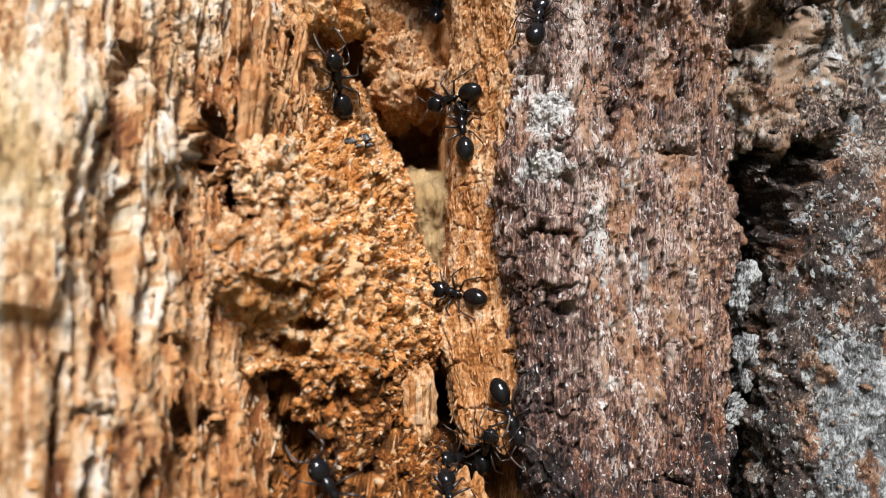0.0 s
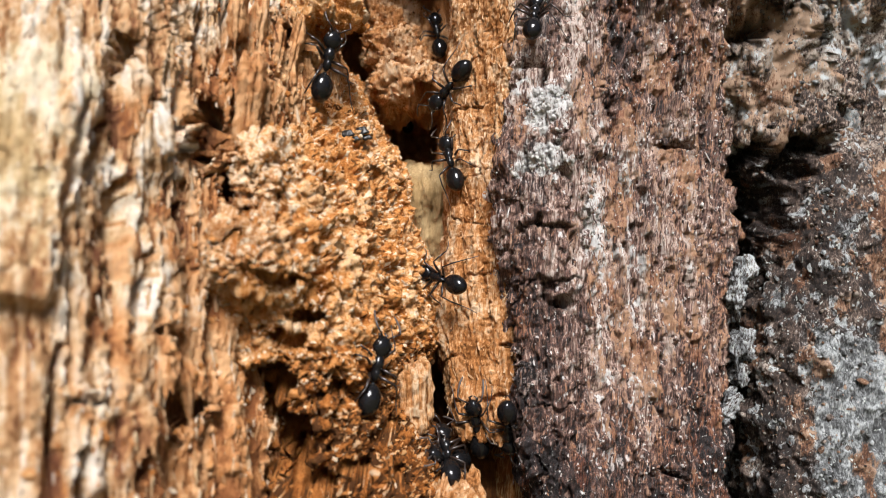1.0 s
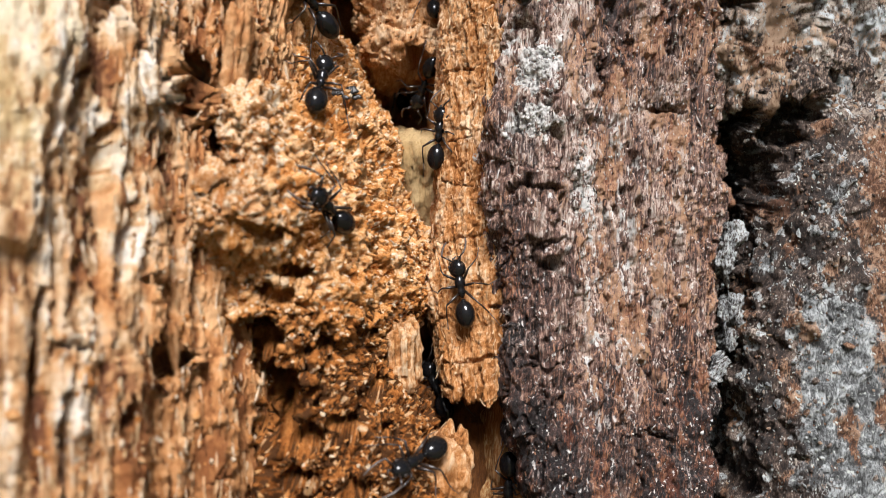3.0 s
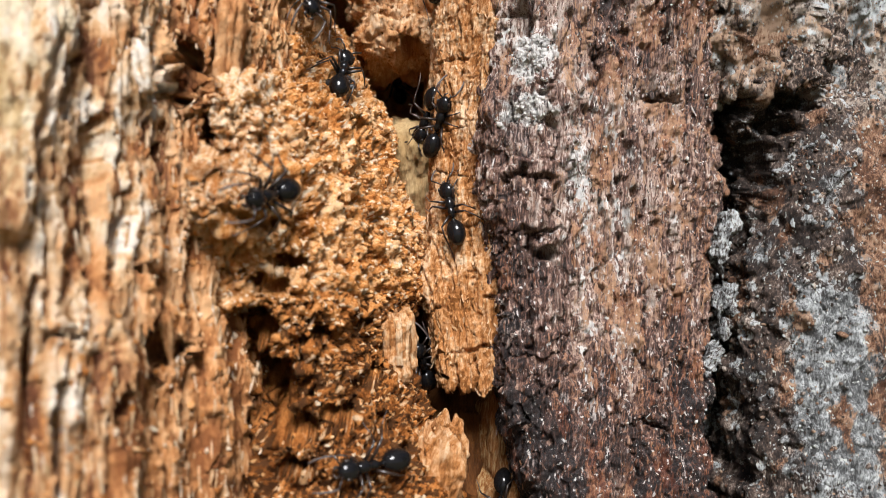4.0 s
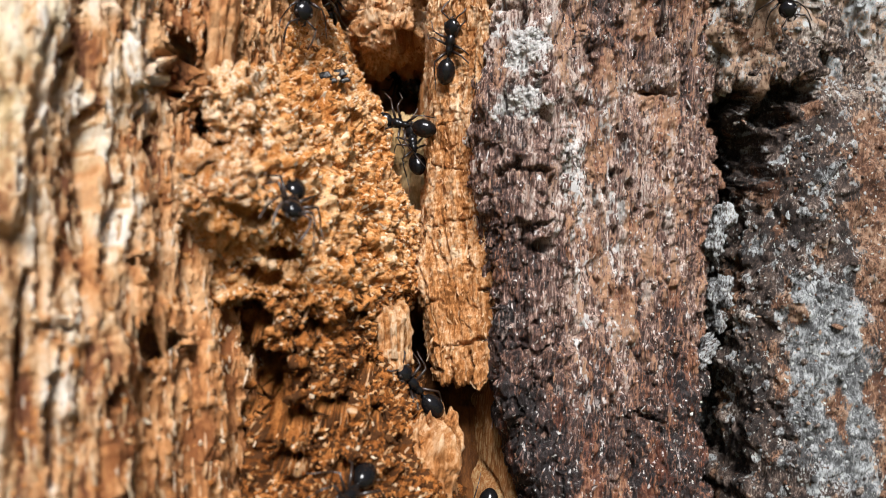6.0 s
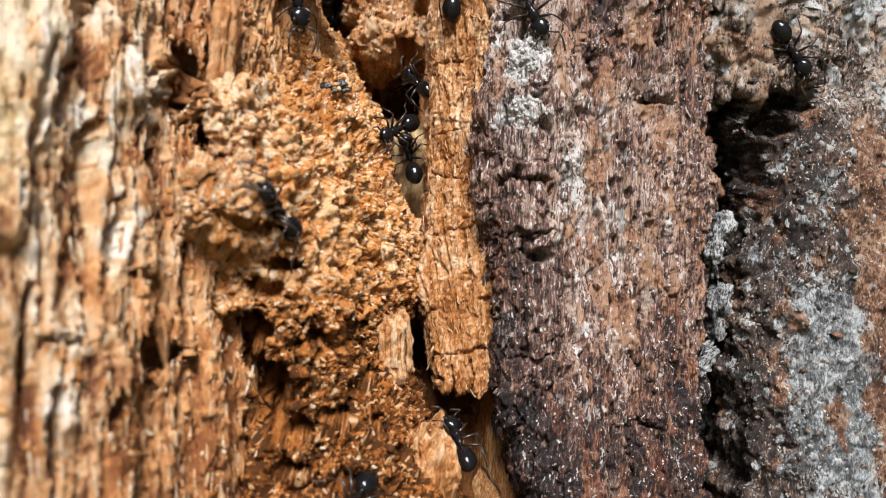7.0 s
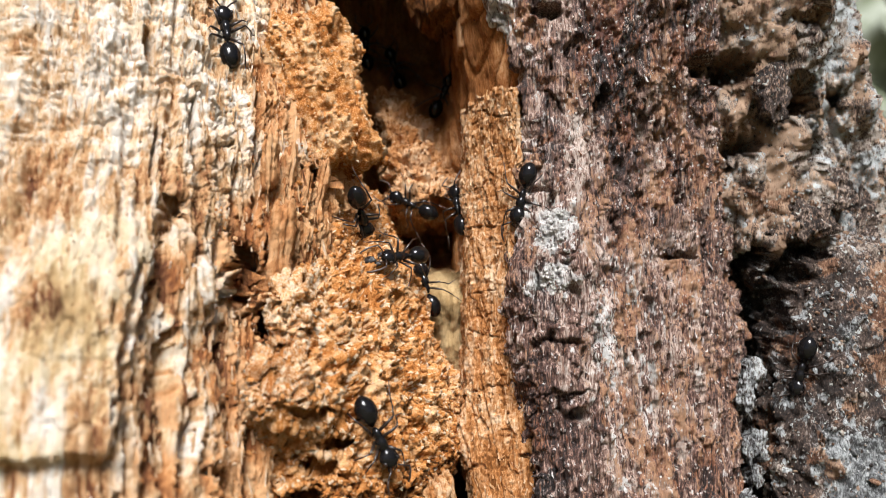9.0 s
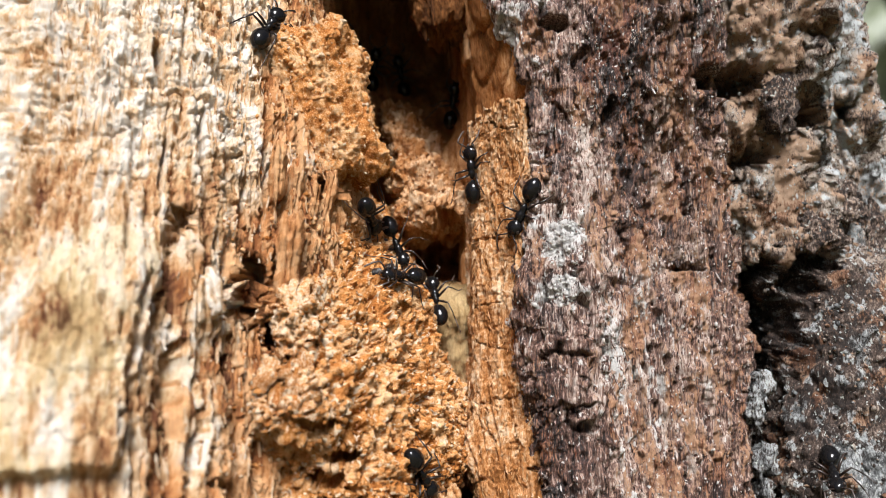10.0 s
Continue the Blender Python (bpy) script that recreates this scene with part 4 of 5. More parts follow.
def build_shrub():
    """A leafy sapling behind the trunk."""
    shrub = tagged(new("sapling"), "bright green leafy sapling growing behind the trunk", "sapling")
    rng = np.random.RandomState(31)
    base = Vector((0.45, 0.62, -0.6))
    for k in range(5):
        tip = base + Vector((rng.uniform(-0.08, 0.12), rng.uniform(-0.06, 0.1), rng.uniform(0.6, 0.85)))
        stem = [base.lerp(tip, u) + Vector((0.02 * math.sin(3 * u + k), 0.02 * math.cos(4 * u + k), 0)) for u in np.linspace(0, 1, 7)]
        part("stem", tube([q / MM for q in stem], [4 - 0.5 * i for i in range(7)]), OUTER_BARK, shrub)
        for j in range(14):
            at = stem[2 + j % 5].lerp(stem[3 + j % 4], 0.5)
            bm = bmesh.new()
            rows = []
            for u in np.linspace(0, 1, 6):
                w = 0.022 * math.sin(math.pi * min(u * 0.95 + 0.03, 1)) ** 0.8
                rows.append([bm.verts.new((sx * w, 0.075 * u, -0.02 * u * u + 0.006 * abs(sx))) for sx in (-1, 0, 1)])
            for q, r in zip(rows, rows[1:]):
                for i in (0, 1):
                    bm.faces.new((q[i], q[i + 1], r[i + 1], r[i]))
            leaf = part("leaf", bm, LEAF, shrub)
            leaf.matrix_basis = Matrix.Translation(at) @ pose(0, 0, 0, rng.uniform(-30, 40), rng.uniform(-30, 30), rng.uniform(0, 360))


build_backdrop()


# ---- crumbs, splinters and flakes on the trunk ----
def ball(detail=1):
    bm = bmesh.new()
    bmesh.ops.create_icosphere(bm, subdivisions=detail, radius=1)
    v = np.array([v.co[:] for v in bm.verts])
    f = np.array([[q.index for q in face.verts] for face in bm.faces])
    bm.free()
    return v, f


def sliver():
    """A faceted, tapered shaving."""
    v = np.array([(x * (1 - 0.35 * abs(z)), y * (1 - 0.35 * abs(z)), z) for z in (-1, -0.3, 0.4, 1) for x, y in ((-1, -0.6), (1, -1), (0.8, 1), (-0.9, 0.7))])
    f = [(4 * k + i, 4 * k + (i + 1) % 4, 4 * k + 4 + (i + 1) % 4, 4 * k + 4 + i) for k in range(3) for i in range(4)]
    return v, np.array(f + [(3, 2, 1, 0), (12, 13, 14, 15)])


def turns(rng, n, upright=0.0):
    """Random turns; upright 1 keeps the long axis near z."""
    q = rng.normal(size=(n, 4))
    q[:, 0] += upright * 6
    q /= np.linalg.norm(q, axis=1, keepdims=True)
    w, x, y, z = q.T
    return np.stack([1 - 2 * (y * y + z * z), 2 * (x * y - z * w), 2 * (x * z + y * w), 2 * (x * y + z * w), 1 - 2 * (x * x + z * z), 2 * (y * z - x * w),
                     2 * (x * z - y * w), 2 * (y * z + x * w), 1 - 2 * (x * x + y * y)], -1).reshape(n, 3, 3)


def strewn(name, template, at, sizes, material, tones, parent, label, seed, upright=0.0, uneven=0.25):
    """Many small bits, one mesh."""
    rng = np.random.RandomState(seed)
    v, f = template
    n = len(at)
    shape = v[None] * (1 + uneven * rng.normal(size=(n, len(v), 1))) * sizes[:, None, :]
    p = np.einsum("nij,nkj->nki", turns(rng, n, upright), shape) + at[:, None]
    faces = (f[None] + (np.arange(n) * len(v))[:, None, None]).reshape(-1, f.shape[1])
    ob = attach(name, mesh_from(name, p.reshape(-1, 3) * MM, faces, material, np.repeat(tones, len(v), 0), smoothed=f.shape[1] == 3), parent, label)
    return tagged(ob, kind="stuff")


def spots(p, n, count, keep, seed, sink=0.0):
    """Random places on a sheet where keep(x, y, z, normal) holds."""
    rng = np.random.RandomState(seed)
    flat, nrm = p.reshape(-1, 3), n.reshape(-1, 3)
    ok = np.flatnonzero(keep(*flat.T, nrm))
    take = rng.choice(ok, count)
    return flat[take] - sink * nrm[take], rng


def scatter_all():
    at, rng = spots(MOUND_P, MOUND_N, 15000, lambda x, y, z, n: (z > -22) & (z < 13) & (y < 9), 1)
    size = np.clip(0.052 * np.exp(0.6 * rng.normal(size=(len(at), 1))), 0.025, 0.26) * (1 + 0.3 * rng.normal(size=(len(at), 3)))
    kind = rng.rand(len(at))
    # Lower crumbs are browner and carry the same painted shade as the heap.
    strewn("crumb_layer", ball(), at, size, FRASS, np.stack([0.46 + 0.42 * rng.rand(len(at)) - 0.42 * smooth(-5, -9.5, at[:, 2]), 0.9 * (kind > 0.95), 0.9 * (kind < 0.05 + 0.3 * smooth(-7, -11, at[:, 2]))], -1), frass, "loose orange-brown wood crumbs", 2)
    at, rng = spots(MOUND_P, MOUND_N, 1100, lambda x, y, z, n: (z > -20) & (z < 13) & (y < 8), 3)
    size = np.stack([0.05 + 0.04 * rng.rand(len(at)), 0.04 + 0.03 * rng.rand(len(at)), 0.09 + 0.14 * rng.rand(len(at))], -1)
    strewn("shaving_litter", sliver(), at, size, FRASS, np.stack([0.45 + 0.5 * rng.rand(len(at)), 0.9 * (rng.rand(len(at)) > 0.8), 0 * at[:, 0]], -1), frass, "pale wood shavings", 4)
    at, rng = spots(SAP_P, SAP_N, 5200, lambda x, y, z, n: (z > -20) & (z < 30) & (x > -26) & (y < 7), 5)
    size = np.stack([0.04 + 0.05 * rng.rand(len(at)), 0.03 + 0.03 * rng.rand(len(at)), 0.15 + 0.5 * rng.rand(len(at)) ** 2], -1) * (0.55 + 0.45 * smooth(-16, -12, at[:, :1]))
    strewn("wood_fuzz", sliver(), at, size, SAPWOOD, np.stack([0.3 + 0.45 * rng.rand(len(at)), 0.5 * rng.rand(len(at)), smooth(-15, -9, at[:, 0]) * rng.rand(len(at))], -1), trunk,
           "fine raised wood fibres", 6, 2.4)
    at, rng = spots(SAP_P, SAP_N, 5000, lambda x, y, z, n: (z > -20) & (z < 30) & (x > -14 + 0.1 * z) & (y < 7), 7)
    size = np.clip(0.07 * np.exp(0.45 * rng.normal(size=(len(at), 1))), 0.04, 0.2) * (1 + 0.3 * rng.normal(size=(len(at), 3)))
    strewn("crumb_dust", ball(), at, size, FRASS, np.stack([0.35 + 0.55 * rng.rand(len(at)), 0.8 * (rng.rand(len(at)) > 0.8), 0 * at[:, 0]], -1), trunk, "orange crumbs in the fibres", 8)
    at, rng = spots(BARK_P, BARK_N, 6500, lambda x, y, z, n: (z > -21) & (z < 29) & (y < 10), 9)
    size = np.stack([0.025 + 0.04 * rng.rand(len(at)), 0.02 + 0.03 * rng.rand(len(at)), 0.05 + 0.35 * rng.rand(len(at)) ** 3], -1)
    strewn("bark_fuzz", sliver(), at, size, BARK, np.stack([0.2 + 0.6 * rng.rand(len(at)), 0.9 * (rng.rand(len(at)) > 0.94), 0.9 * (rng.rand(len(at)) > 0.8)], -1), trunk, "loose bark fibres and pale specks", 10, 1.0)
    at, rng = spots(LICHEN_P, LICHEN_N, 5000, lambda x, y, z, n: (z > -21) & (z < 29) & (y < 16), 11)
    size = np.clip(0.09 * np.exp(0.45 * rng.normal(size=(len(at), 1))), 0.04, 0.3) * (1 + 0.3 * rng.normal(size=(len(at), 3)))
    strewn("granular_lichen", ball(), at, size, LICHEN_BARK, np.stack([0.2 + 0.7 * rng.rand(len(at)), 0.9 * (rng.rand(len(at)) > 0.55), 0.8 * (rng.rand(len(at)) > 0.8)], -1), trunk, "grey lichen granules", 12)
    at, rng = spots(STRIP_P, STRIP_N, 1500, lambda x, y, z, n: (z > -13) & (y < 8), 13)
    size = np.stack([0.04 + 0.04 * rng.rand(len(at)), 0.03 + 0.03 * rng.rand(len(at)), 0.08 + 0.35 * rng.rand(len(at)) ** 2], -1)
    strewn("frayed_grain", sliver(), at, size, HEARTWOOD, np.stack([0.4 + 0.5 * rng.rand(len(at)), 0.4 * rng.rand(len(at)), 0 * at[:, 0]], -1), trunk, "frayed tan fibres", 14, 1.0)
    at, rng = spots(RIDGE_P, RIDGE_N, 2200, lambda x, y, z, n: y < 19, 15)
    size = np.clip(0.08 * np.exp(0.45 * rng.normal(size=(len(at), 1))), 0.04, 0.25) * (1 + 0.3 * rng.normal(size=(len(at), 3)))
    strewn("ridge_crumb_layer", ball(), at, size, HEARTWOOD, np.stack([0.35 + 0.5 * rng.rand(len(at)), 0 * at[:, 0], 0.8 * (rng.rand(len(at)) > 0.93)], -1), trunk, "crumbs on the inner ridge", 16)


scatter_all()


# ---- larger loose pieces ----
def chunk(name, material, parent, label, at, half, seed, fibre=0.5, jag=0.5, tones=(0.55, 0.2, 0), tilt=(0, 0, 0), step=0.06, lumps=0.0, rag=0.15):
    """A broken block of wood or bark: a rounded box with an upright grain and ragged ends, half-sizes in millimetres."""
    hx, hy, hz = half
    nu, nv = int(2 * (hx + hy) * 2 / step / 1.4), int(2 * (hz + 0.8 * max(hx, hy)) / step / 1.2)
    power = lambda v, e: np.sign(v) * np.abs(v) ** e

    def even(first, last, count, px, py, closed):
        u = np.linspace(first, last, 4000)
        d = np.concatenate([[0], np.cumsum(np.hypot(np.diff(px(u)), np.diff(py(u))))])
        return np.interp(np.linspace(0, d[-1], count + closed)[:count], d, u)

    a = even(0, 2 * np.pi, nu, lambda u: hx * power(np.cos(u), 0.6), lambda u: hy * power(np.sin(u), 0.6), 1)
    b = even(-np.pi / 2, np.pi / 2, nv, lambda u: max(hx, hy) * power(np.cos(u), 0.2), lambda u: hz * power(np.sin(u), 0.45), 0)
    aa, bb = np.meshgrid(a, b, indexing="ij")
    r = power(np.cos(bb), 0.2)
    x, y, z = hx * r * power(np.cos(aa), 0.6), hy * r * power(np.sin(aa), 0.6), hz * power(np.sin(bb), 0.45)
    k = seed * 5.3
    ragged = 1 + rag * 2 * fbm(1.3 * np.cos(aa) + k, 1.3 * np.sin(aa), np.sin(bb) * 1.5, 3, seed + 11)
    x, z = x * ragged, z * (1 + rag * 2 * fbm(np.cos(aa) * 1.6 - k, np.sin(aa) * 0.5, 0 * z, 3, seed + 12))
    out = np.stack([x / hx, y / hy, 0 * z], -1)
    out /= np.linalg.norm(out, axis=-1, keepdims=True) + 1e-6
    piece, side, end = strands((x + 0.6 * y) + 0.1 * pnoise(x + k, y, z * 0.4, seed), z + k, 0.45, 4, seed)
    d = fibre * (0.5 * (piece - 0.5) - 0.35 * smooth(0.2, 0, side)) + 0.3 * fbm(x * 0.8 + k, y * 0.8, z * 0.5, 3, seed) + 0.2 * fbm(x * 3 + k, y * 3, z * 1.4, 4, seed + 3)
    f1, _, tag = cells(x * 2.6 + k, y * 2.6, z * 2.6, seed)
    d = d + lumps * ((0.6 - f1) * (0.3 + tag) + fbm(x * 1.7 + k, y * 1.7, z * 1.7, 4, seed + 8) - 1.2 * smooth(0.25, 0.5, fbm(x * 0.9 - k, y * 0.9, z * 0.9, 3, seed + 9))) + 0.35 * lumps * fbm(x * 0.7 + k, y * 0.7, z * 0.7, 3, seed + 6)
    d *= np.clip(np.cos(bb), 0, 1) ** 0.5
    z = z + jag * (piece - 0.5 + 0.5 * fbm(x * 2 + k, y * 2, 0 * z, 2, seed + 5)) * np.abs(z / hz) ** 3
    p = np.stack([x, y, z], -1) + out * d[..., None]
    t = tone(tones[0] + 0.4 * (piece - 0.5) + 0.3 * (tag - 0.5) + 0.3 * fbm(x * 0.6 + k, y * 0.6, z * 0.3, 2, seed + 7), tones[1] + 0 * x, tones[2] + 0 * x)
    ob = attach(name, mesh_from(name, p.reshape(-1, 3) * MM, grid_faces(nu, nv, True), material, t.reshape(-1, 3)), parent, label)
    ob.matrix_basis = pose(*(c * MM for c in at), *tilt)
    return ob


tagged(chunk("wood_block", HEARTWOOD, None, "", (-1.6, 0.4, -9.7), (0.95, 1.6, 2.2), 31, 0.5, 0.5, (0.6, 0.25, 0), (4, 0, -3)),
       "pale tan splintered wood block wedged beside the splinter", "wood chip")
tagged(chunk("wood_fragment", HEARTWOOD, None, "", (-0.2, -0.5, -19.2), (2.3, 3.6, 4.8), 32, 0.6, 0.7, (0.46, 0.12, 0), (4, 10, 0), 0.09),
       "jagged broken piece of pale fibrous wood", "wood chip")
lump_high = tagged(chunk("frass_lump", FRASS, None, "", (-9.3, 1.6, 18.2), (3.2, 3.7, 4.7), 33, 0.1, 0.3, (0.68, 0.28, 0), (6, -14, 0), 0.085, 0.28, 0.26),
       "lump of compacted orange wood crumbs at the cavity's rim", "wood debris")


def crumbed(ob, count, seed):
    """Covers a lump with crumbs."""
    rng = np.random.RandomState(seed)
    at = np.array([v.co[:] for v in ob.data.vertices])[rng.choice(len(ob.data.vertices), count)] / MM
    size = np.clip(0.085 * np.exp(0.45 * rng.normal(size=(count, 1))), 0.04, 0.3) * (1 + 0.3 * rng.normal(size=(count, 3)))
    strewn("crumb_layer", ball(), at, size, FRASS, np.stack([0.5 + 0.45 * rng.rand(count), 0.9 * (rng.rand(count) > 0.85), 0 * rng.rand(count)], -1), ob, "loose orange crumbs", seed)


crumbed(lump_high, 2600, 27)
chunk("hanging_wood", HEARTWOOD, trunk, "torn reddish brown wood hanging over the cavity", (-1.8, 11.2, 34.0), (2.3, 3.0, 7.0), 35, 0.6, 1.0, (0.35, 0, 0.6), (0, -6, 0), 0.1)
SLATS = ((-10.4, -3.9, 10.6, 0.42, 2.6, 8), (-9.5, -2.7, 10.0, 0.36, 2.3, 10), (-8.8, -1.8, 10.4, 0.34, 2.5, 12), (-10.9, -5.6, 12.2, 0.4, 1.6, 4), (-12.95, -10.4, 4.8, 0.3, 1.1, -14), (-12.9, -10.6, -4.0, 0.35, 4.6, 3),
         (-11.4, -11.2, -9.0, 0.3, 3.0, -4), (-14.2, -13.6, -6.5, 0.35, 3.4, 2), (-13.7, -11.0, 2.0, 0.4, 3.4, 3), (-10.0, -6.4, 7.2, 0.55, 2.3, 7))
for n, (px, py, pz, w, h, lean) in enumerate(SLATS):
    chunk("wood_slat", SAPWOOD, trunk, "", (px, py - 0.05, pz), (w, w * 1.5, h), 40 + n, 0.8, 0.7, (0.5, 0.2 + 0.3 * (n % 3 == 0), 0.7 * (px > -12)), (3, lean, 0))
PLATES = ((6.6, 0.6, 3.2, 1.7, 1.1), (6.9, 0.5, -0.9, 1.9, 1.6), (7.0, 0.3, -5.6, 1.7, 1.0), (6.8, -0.1, -8.4, 1.9, 0.9), (7.4, -0.4, -11.6, 2.0, 1.5), (8.2, -1.3, -15.6, 1.5, 1.8),
          (7.2, 2.5, 13.5, 1.2, 1.3), (6.0, 3.4, 18.6, 0.9, 1.8), (5.5, 3.3, 22.6, 1.2, 1.6), (16.8, 5.9, 7.9, 1.0, 0.7), (20.0, 6.6, -6.6, 0.7, 1.6), (18.9, 4.8, -10.2, 0.5, 0.9))
for n, (px, py, pz, w, h) in enumerate(PLATES):
    chunk("bark_plate", BARK, trunk, "", (px, py + 1.1, pz), (w, 0.75, h), 60 + n, 0.35, 0.35, (0.48, 0.12 if n % 3 else 0.35, 0.25), (0, 0, 4), 0.08, 0.15, 0.4)
SCALES = ((20.9, 6.7, -3.3, 0.45, 1.3), (21.8, 7.2, -1.9, 0.6, 0.75), (21.5, 7.0, -7.3, 0.85, 0.95), (21.4, 7.0, -9.5, 0.45, 0.7), (19.9, 5.0, -11.3, 0.35, 1.0), (26.8, 8.0, 9.4, 2.0, 1.3), (32.8, 11.0, 9.4, 0.9, 2.0), (29.4, 8.6, 11.6, 1.3, 1.2),
          (23.9, 5.6, 18.8, 1.0, 1.8))
for n, (px, py, pz, w, h) in enumerate(SCALES):
    chunk("bark_scale", LICHEN_BARK, trunk, "", (px, py + 0.3, pz), (w, 0.9, h), 80 + n, 0.3, 0.3, (0.4, 0.6 if n < 5 else 0.3, 0.3 * (n > 4)), (0, 28 * (n == 4), 0), 0.09, 0.25, 0.5)


def loose_bits(name, templates, material, parent, surface, count, keep, size, tones, seed, upright):
    """Pieces that can be told apart: objects of their own on a few shared meshes."""
    p, n = surface
    at, rng = spots(p, n, count, keep, seed)
    meshes = []
    for k, (v, f) in enumerate(templates):
        shape = v * (1 + 0.22 * rng.normal(size=(len(v), 1))) * np.array(size) * MM
        meshes.append(mesh_from(name, shape, f, material, np.tile(tones[k % len(tones)], (len(v), 1)), smoothed=False))
    turn = turns(rng, count, upright)
    for k in range(count):
        ob = attach(name, meshes[k % len(meshes)], parent)
        ob.matrix_basis = Matrix.Translation(Vector(at[k]) * MM) @ Matrix(turn[k].tolist()).to_4x4()


loose_bits("wood_chip", [ball()] * 4 + [sliver()] * 4, FRASS, frass, (MOUND_P, MOUND_N), 260, lambda x, y, z, n: (z > -19) & (z < 12) & (y < 4), (0.11, 0.1, 0.13),
           ((0.5, 0.2, 0), (0.7, 0.9, 0), (0.4, 0, 0), (0.8, 1, 0)), 21, 0.0)
loose_bits("wood_shred", [sliver()] * 6, SAPWOOD, trunk, (SAP_P, SAP_N), 200, lambda x, y, z, n: (z > -18) & (z < 27) & (x > -14) & (y < 5), (0.1, 0.06, 0.55),
           ((0.45, 0.2, 0.3), (0.6, 0.3, 0), (0.5, 0, 0.8)), 22, 2.6)
loose_bits("bark_flake", [sliver()] * 5, BARK, trunk, (BARK_P, BARK_N), 160, lambda x, y, z, n: (z > -19) & (z < 27) & (y < 9), (0.15, 0.06, 0.26),
           ((0.45, 0, 0.3), (0.5, 0.2, 0), (0.35, 0, 0.8), (0.5, 0.3, 0)), 23, 1.2)
loose_bits("lichen_scale", [ball()] * 5, LICHEN_BARK, trunk, (LICHEN_P, LICHEN_N), 140, lambda x, y, z, n: (z > -19) & (z < 27) & (y < 13), (0.22, 0.12, 0.26),
           ((0.5, 0.9, 0), (0.7, 1, 0), (0.4, 0, 0.5)), 24, 1.2)


def lichen_crust():
    """White crust on the bark beside the splinter."""
    def white(x, y, z, n):
        b = fbm(x * 1.1, y * 1.1, z * 1.1, 3, 158)
        return np.minimum(np.hypot((x - 6.6) / 1.7, (z - 8.7) / 1.9), np.hypot((x - 6.3) / 1.6, (z - 5.2) / 1.3)) + 1.3 * b < 0.75
    at, rng = spots(BARK_P, BARK_N, 2600, white, 25)
    size = np.clip(0.05 * np.exp(0.5 * rng.normal(size=(len(at), 1))), 0.03, 0.25) * (1 + 0.3 * rng.normal(size=(len(at), 3)))
    strewn("lichen_crust", ball(), at, size, BARK, np.stack([0.55 + 0.45 * rng.rand(len(at)), 0.7 + 0.4 * rng.rand(len(at)), 0 * at[:, 0]], -1), trunk, "white crusty lichen on the bark", 26)
    at, rng = spots(BARK_P, BARK_N, 1300, lambda x, y, z, n: (z > -20) & (z < 27) & (y < 9) & ((x > 12) | (z > 13)) & (fbm(x * 0.35, y * 0.35, z * 0.2, 2, 159) > -0.05), 29)
    size = np.clip(0.05 * np.exp(0.5 * rng.normal(size=(len(at), 1))), 0.025, 0.12) * (1 + 0.3 * rng.normal(size=(len(at), 3)))
    strewn("lichen_specks", ball(), at, size, BARK, np.stack([0.6 + 0.4 * rng.rand(len(at)), 1 + 0 * at[:, 0], 0 * at[:, 0]], -1), trunk, "tiny white lichen specks", 30)


lichen_crust()

RESIN = plain_material("shiny_black_crumb", (0.008, 0.008, 0.009), (0.04, 0.034, 0.03), 0.4, 4000, 0.5, 0.0001)
for px, py, pz, w in ((-5.9, 1.3, 6.9, 0.26), (-5.1, 2.1, 7.2, 0.3), (-5.5, 1.5, 6.6, 0.2), (-4.8, 2.2, 6.8, 0.2)):
    tagged(chunk("black_crumb", RESIN, None, "", (px, py, pz), (w, w, w * 0.8), 90, 0.2, 0.2, step=0.05, lumps=0.25), "glossy black crumb on the heap of wood debris", "crumb", group="black crumbs on the heap")


# ---- ants: glossy black workers, 4.7 mm long, facing +y ----
CHITIN = plain_material("glossy_black_chitin", (0.004, 0.004, 0.0045), (0.009, 0.008, 0.008), 0.13, 9000, 0.35, 0.000006)
LEG_CHITIN = plain_material("dark_brown_chitin", (0.012, 0.008, 0.007), (0.035, 0.02, 0.014), 0.32, 9000, 0.55)
FEELER = plain_material("grey_brown_antenna", (0.05, 0.035, 0.03), (0.11, 0.085, 0.075), 0.45, 9000, 0.5)


def blob(at, half, shape=None, rings=14, turns_=18):
    """An egg-like body; shape(v, u) scales it along its length (v from -1 back to 1 front)."""
    bm = bmesh.new()
    bmesh.ops.create_uvsphere(bm, u_segments=turns_, v_segments=rings, radius=1, matrix=pose(0, 0, 0, -90))
    for v in bm.verts:
        x, y, z = v.co
        k = shape(y, x, z) if shape else (1, 0, 1)
        v.co = Vector((at[0] + x * half[0] * k[0], at[1] + (y + k[1]) * half[1], at[2] + z * half[2] * k[2])) * MM
    return bm


def tube(points, radii, sides=6):
    """A limb through points, in millimetres."""
    bm = bmesh.new()
    loops = []
    for n, (p, r) in enumerate(zip(points, radii)):
        a, b = Vector(points[max(n - 1, 0)]), Vector(points[min(n + 1, len(points) - 1)])
        turn = (b - a).to_track_quat("Z", "X").to_matrix()
        loops.append([bm.verts.new((Vector(p) + turn @ Vector((r * math.cos(t), r * math.sin(t), 0))) * MM) for t in (2 * math.pi * k / sides for k in range(sides))])
    for a, b in zip(loops, loops[1:]):
        for k in range(sides):
            bm.faces.new((a[k], a[(k + 1) % sides], b[(k + 1) % sides], b[k]))
    bm.faces.new(loops[0][::-1])
    bm.faces.new(loops[-1])
    return bm


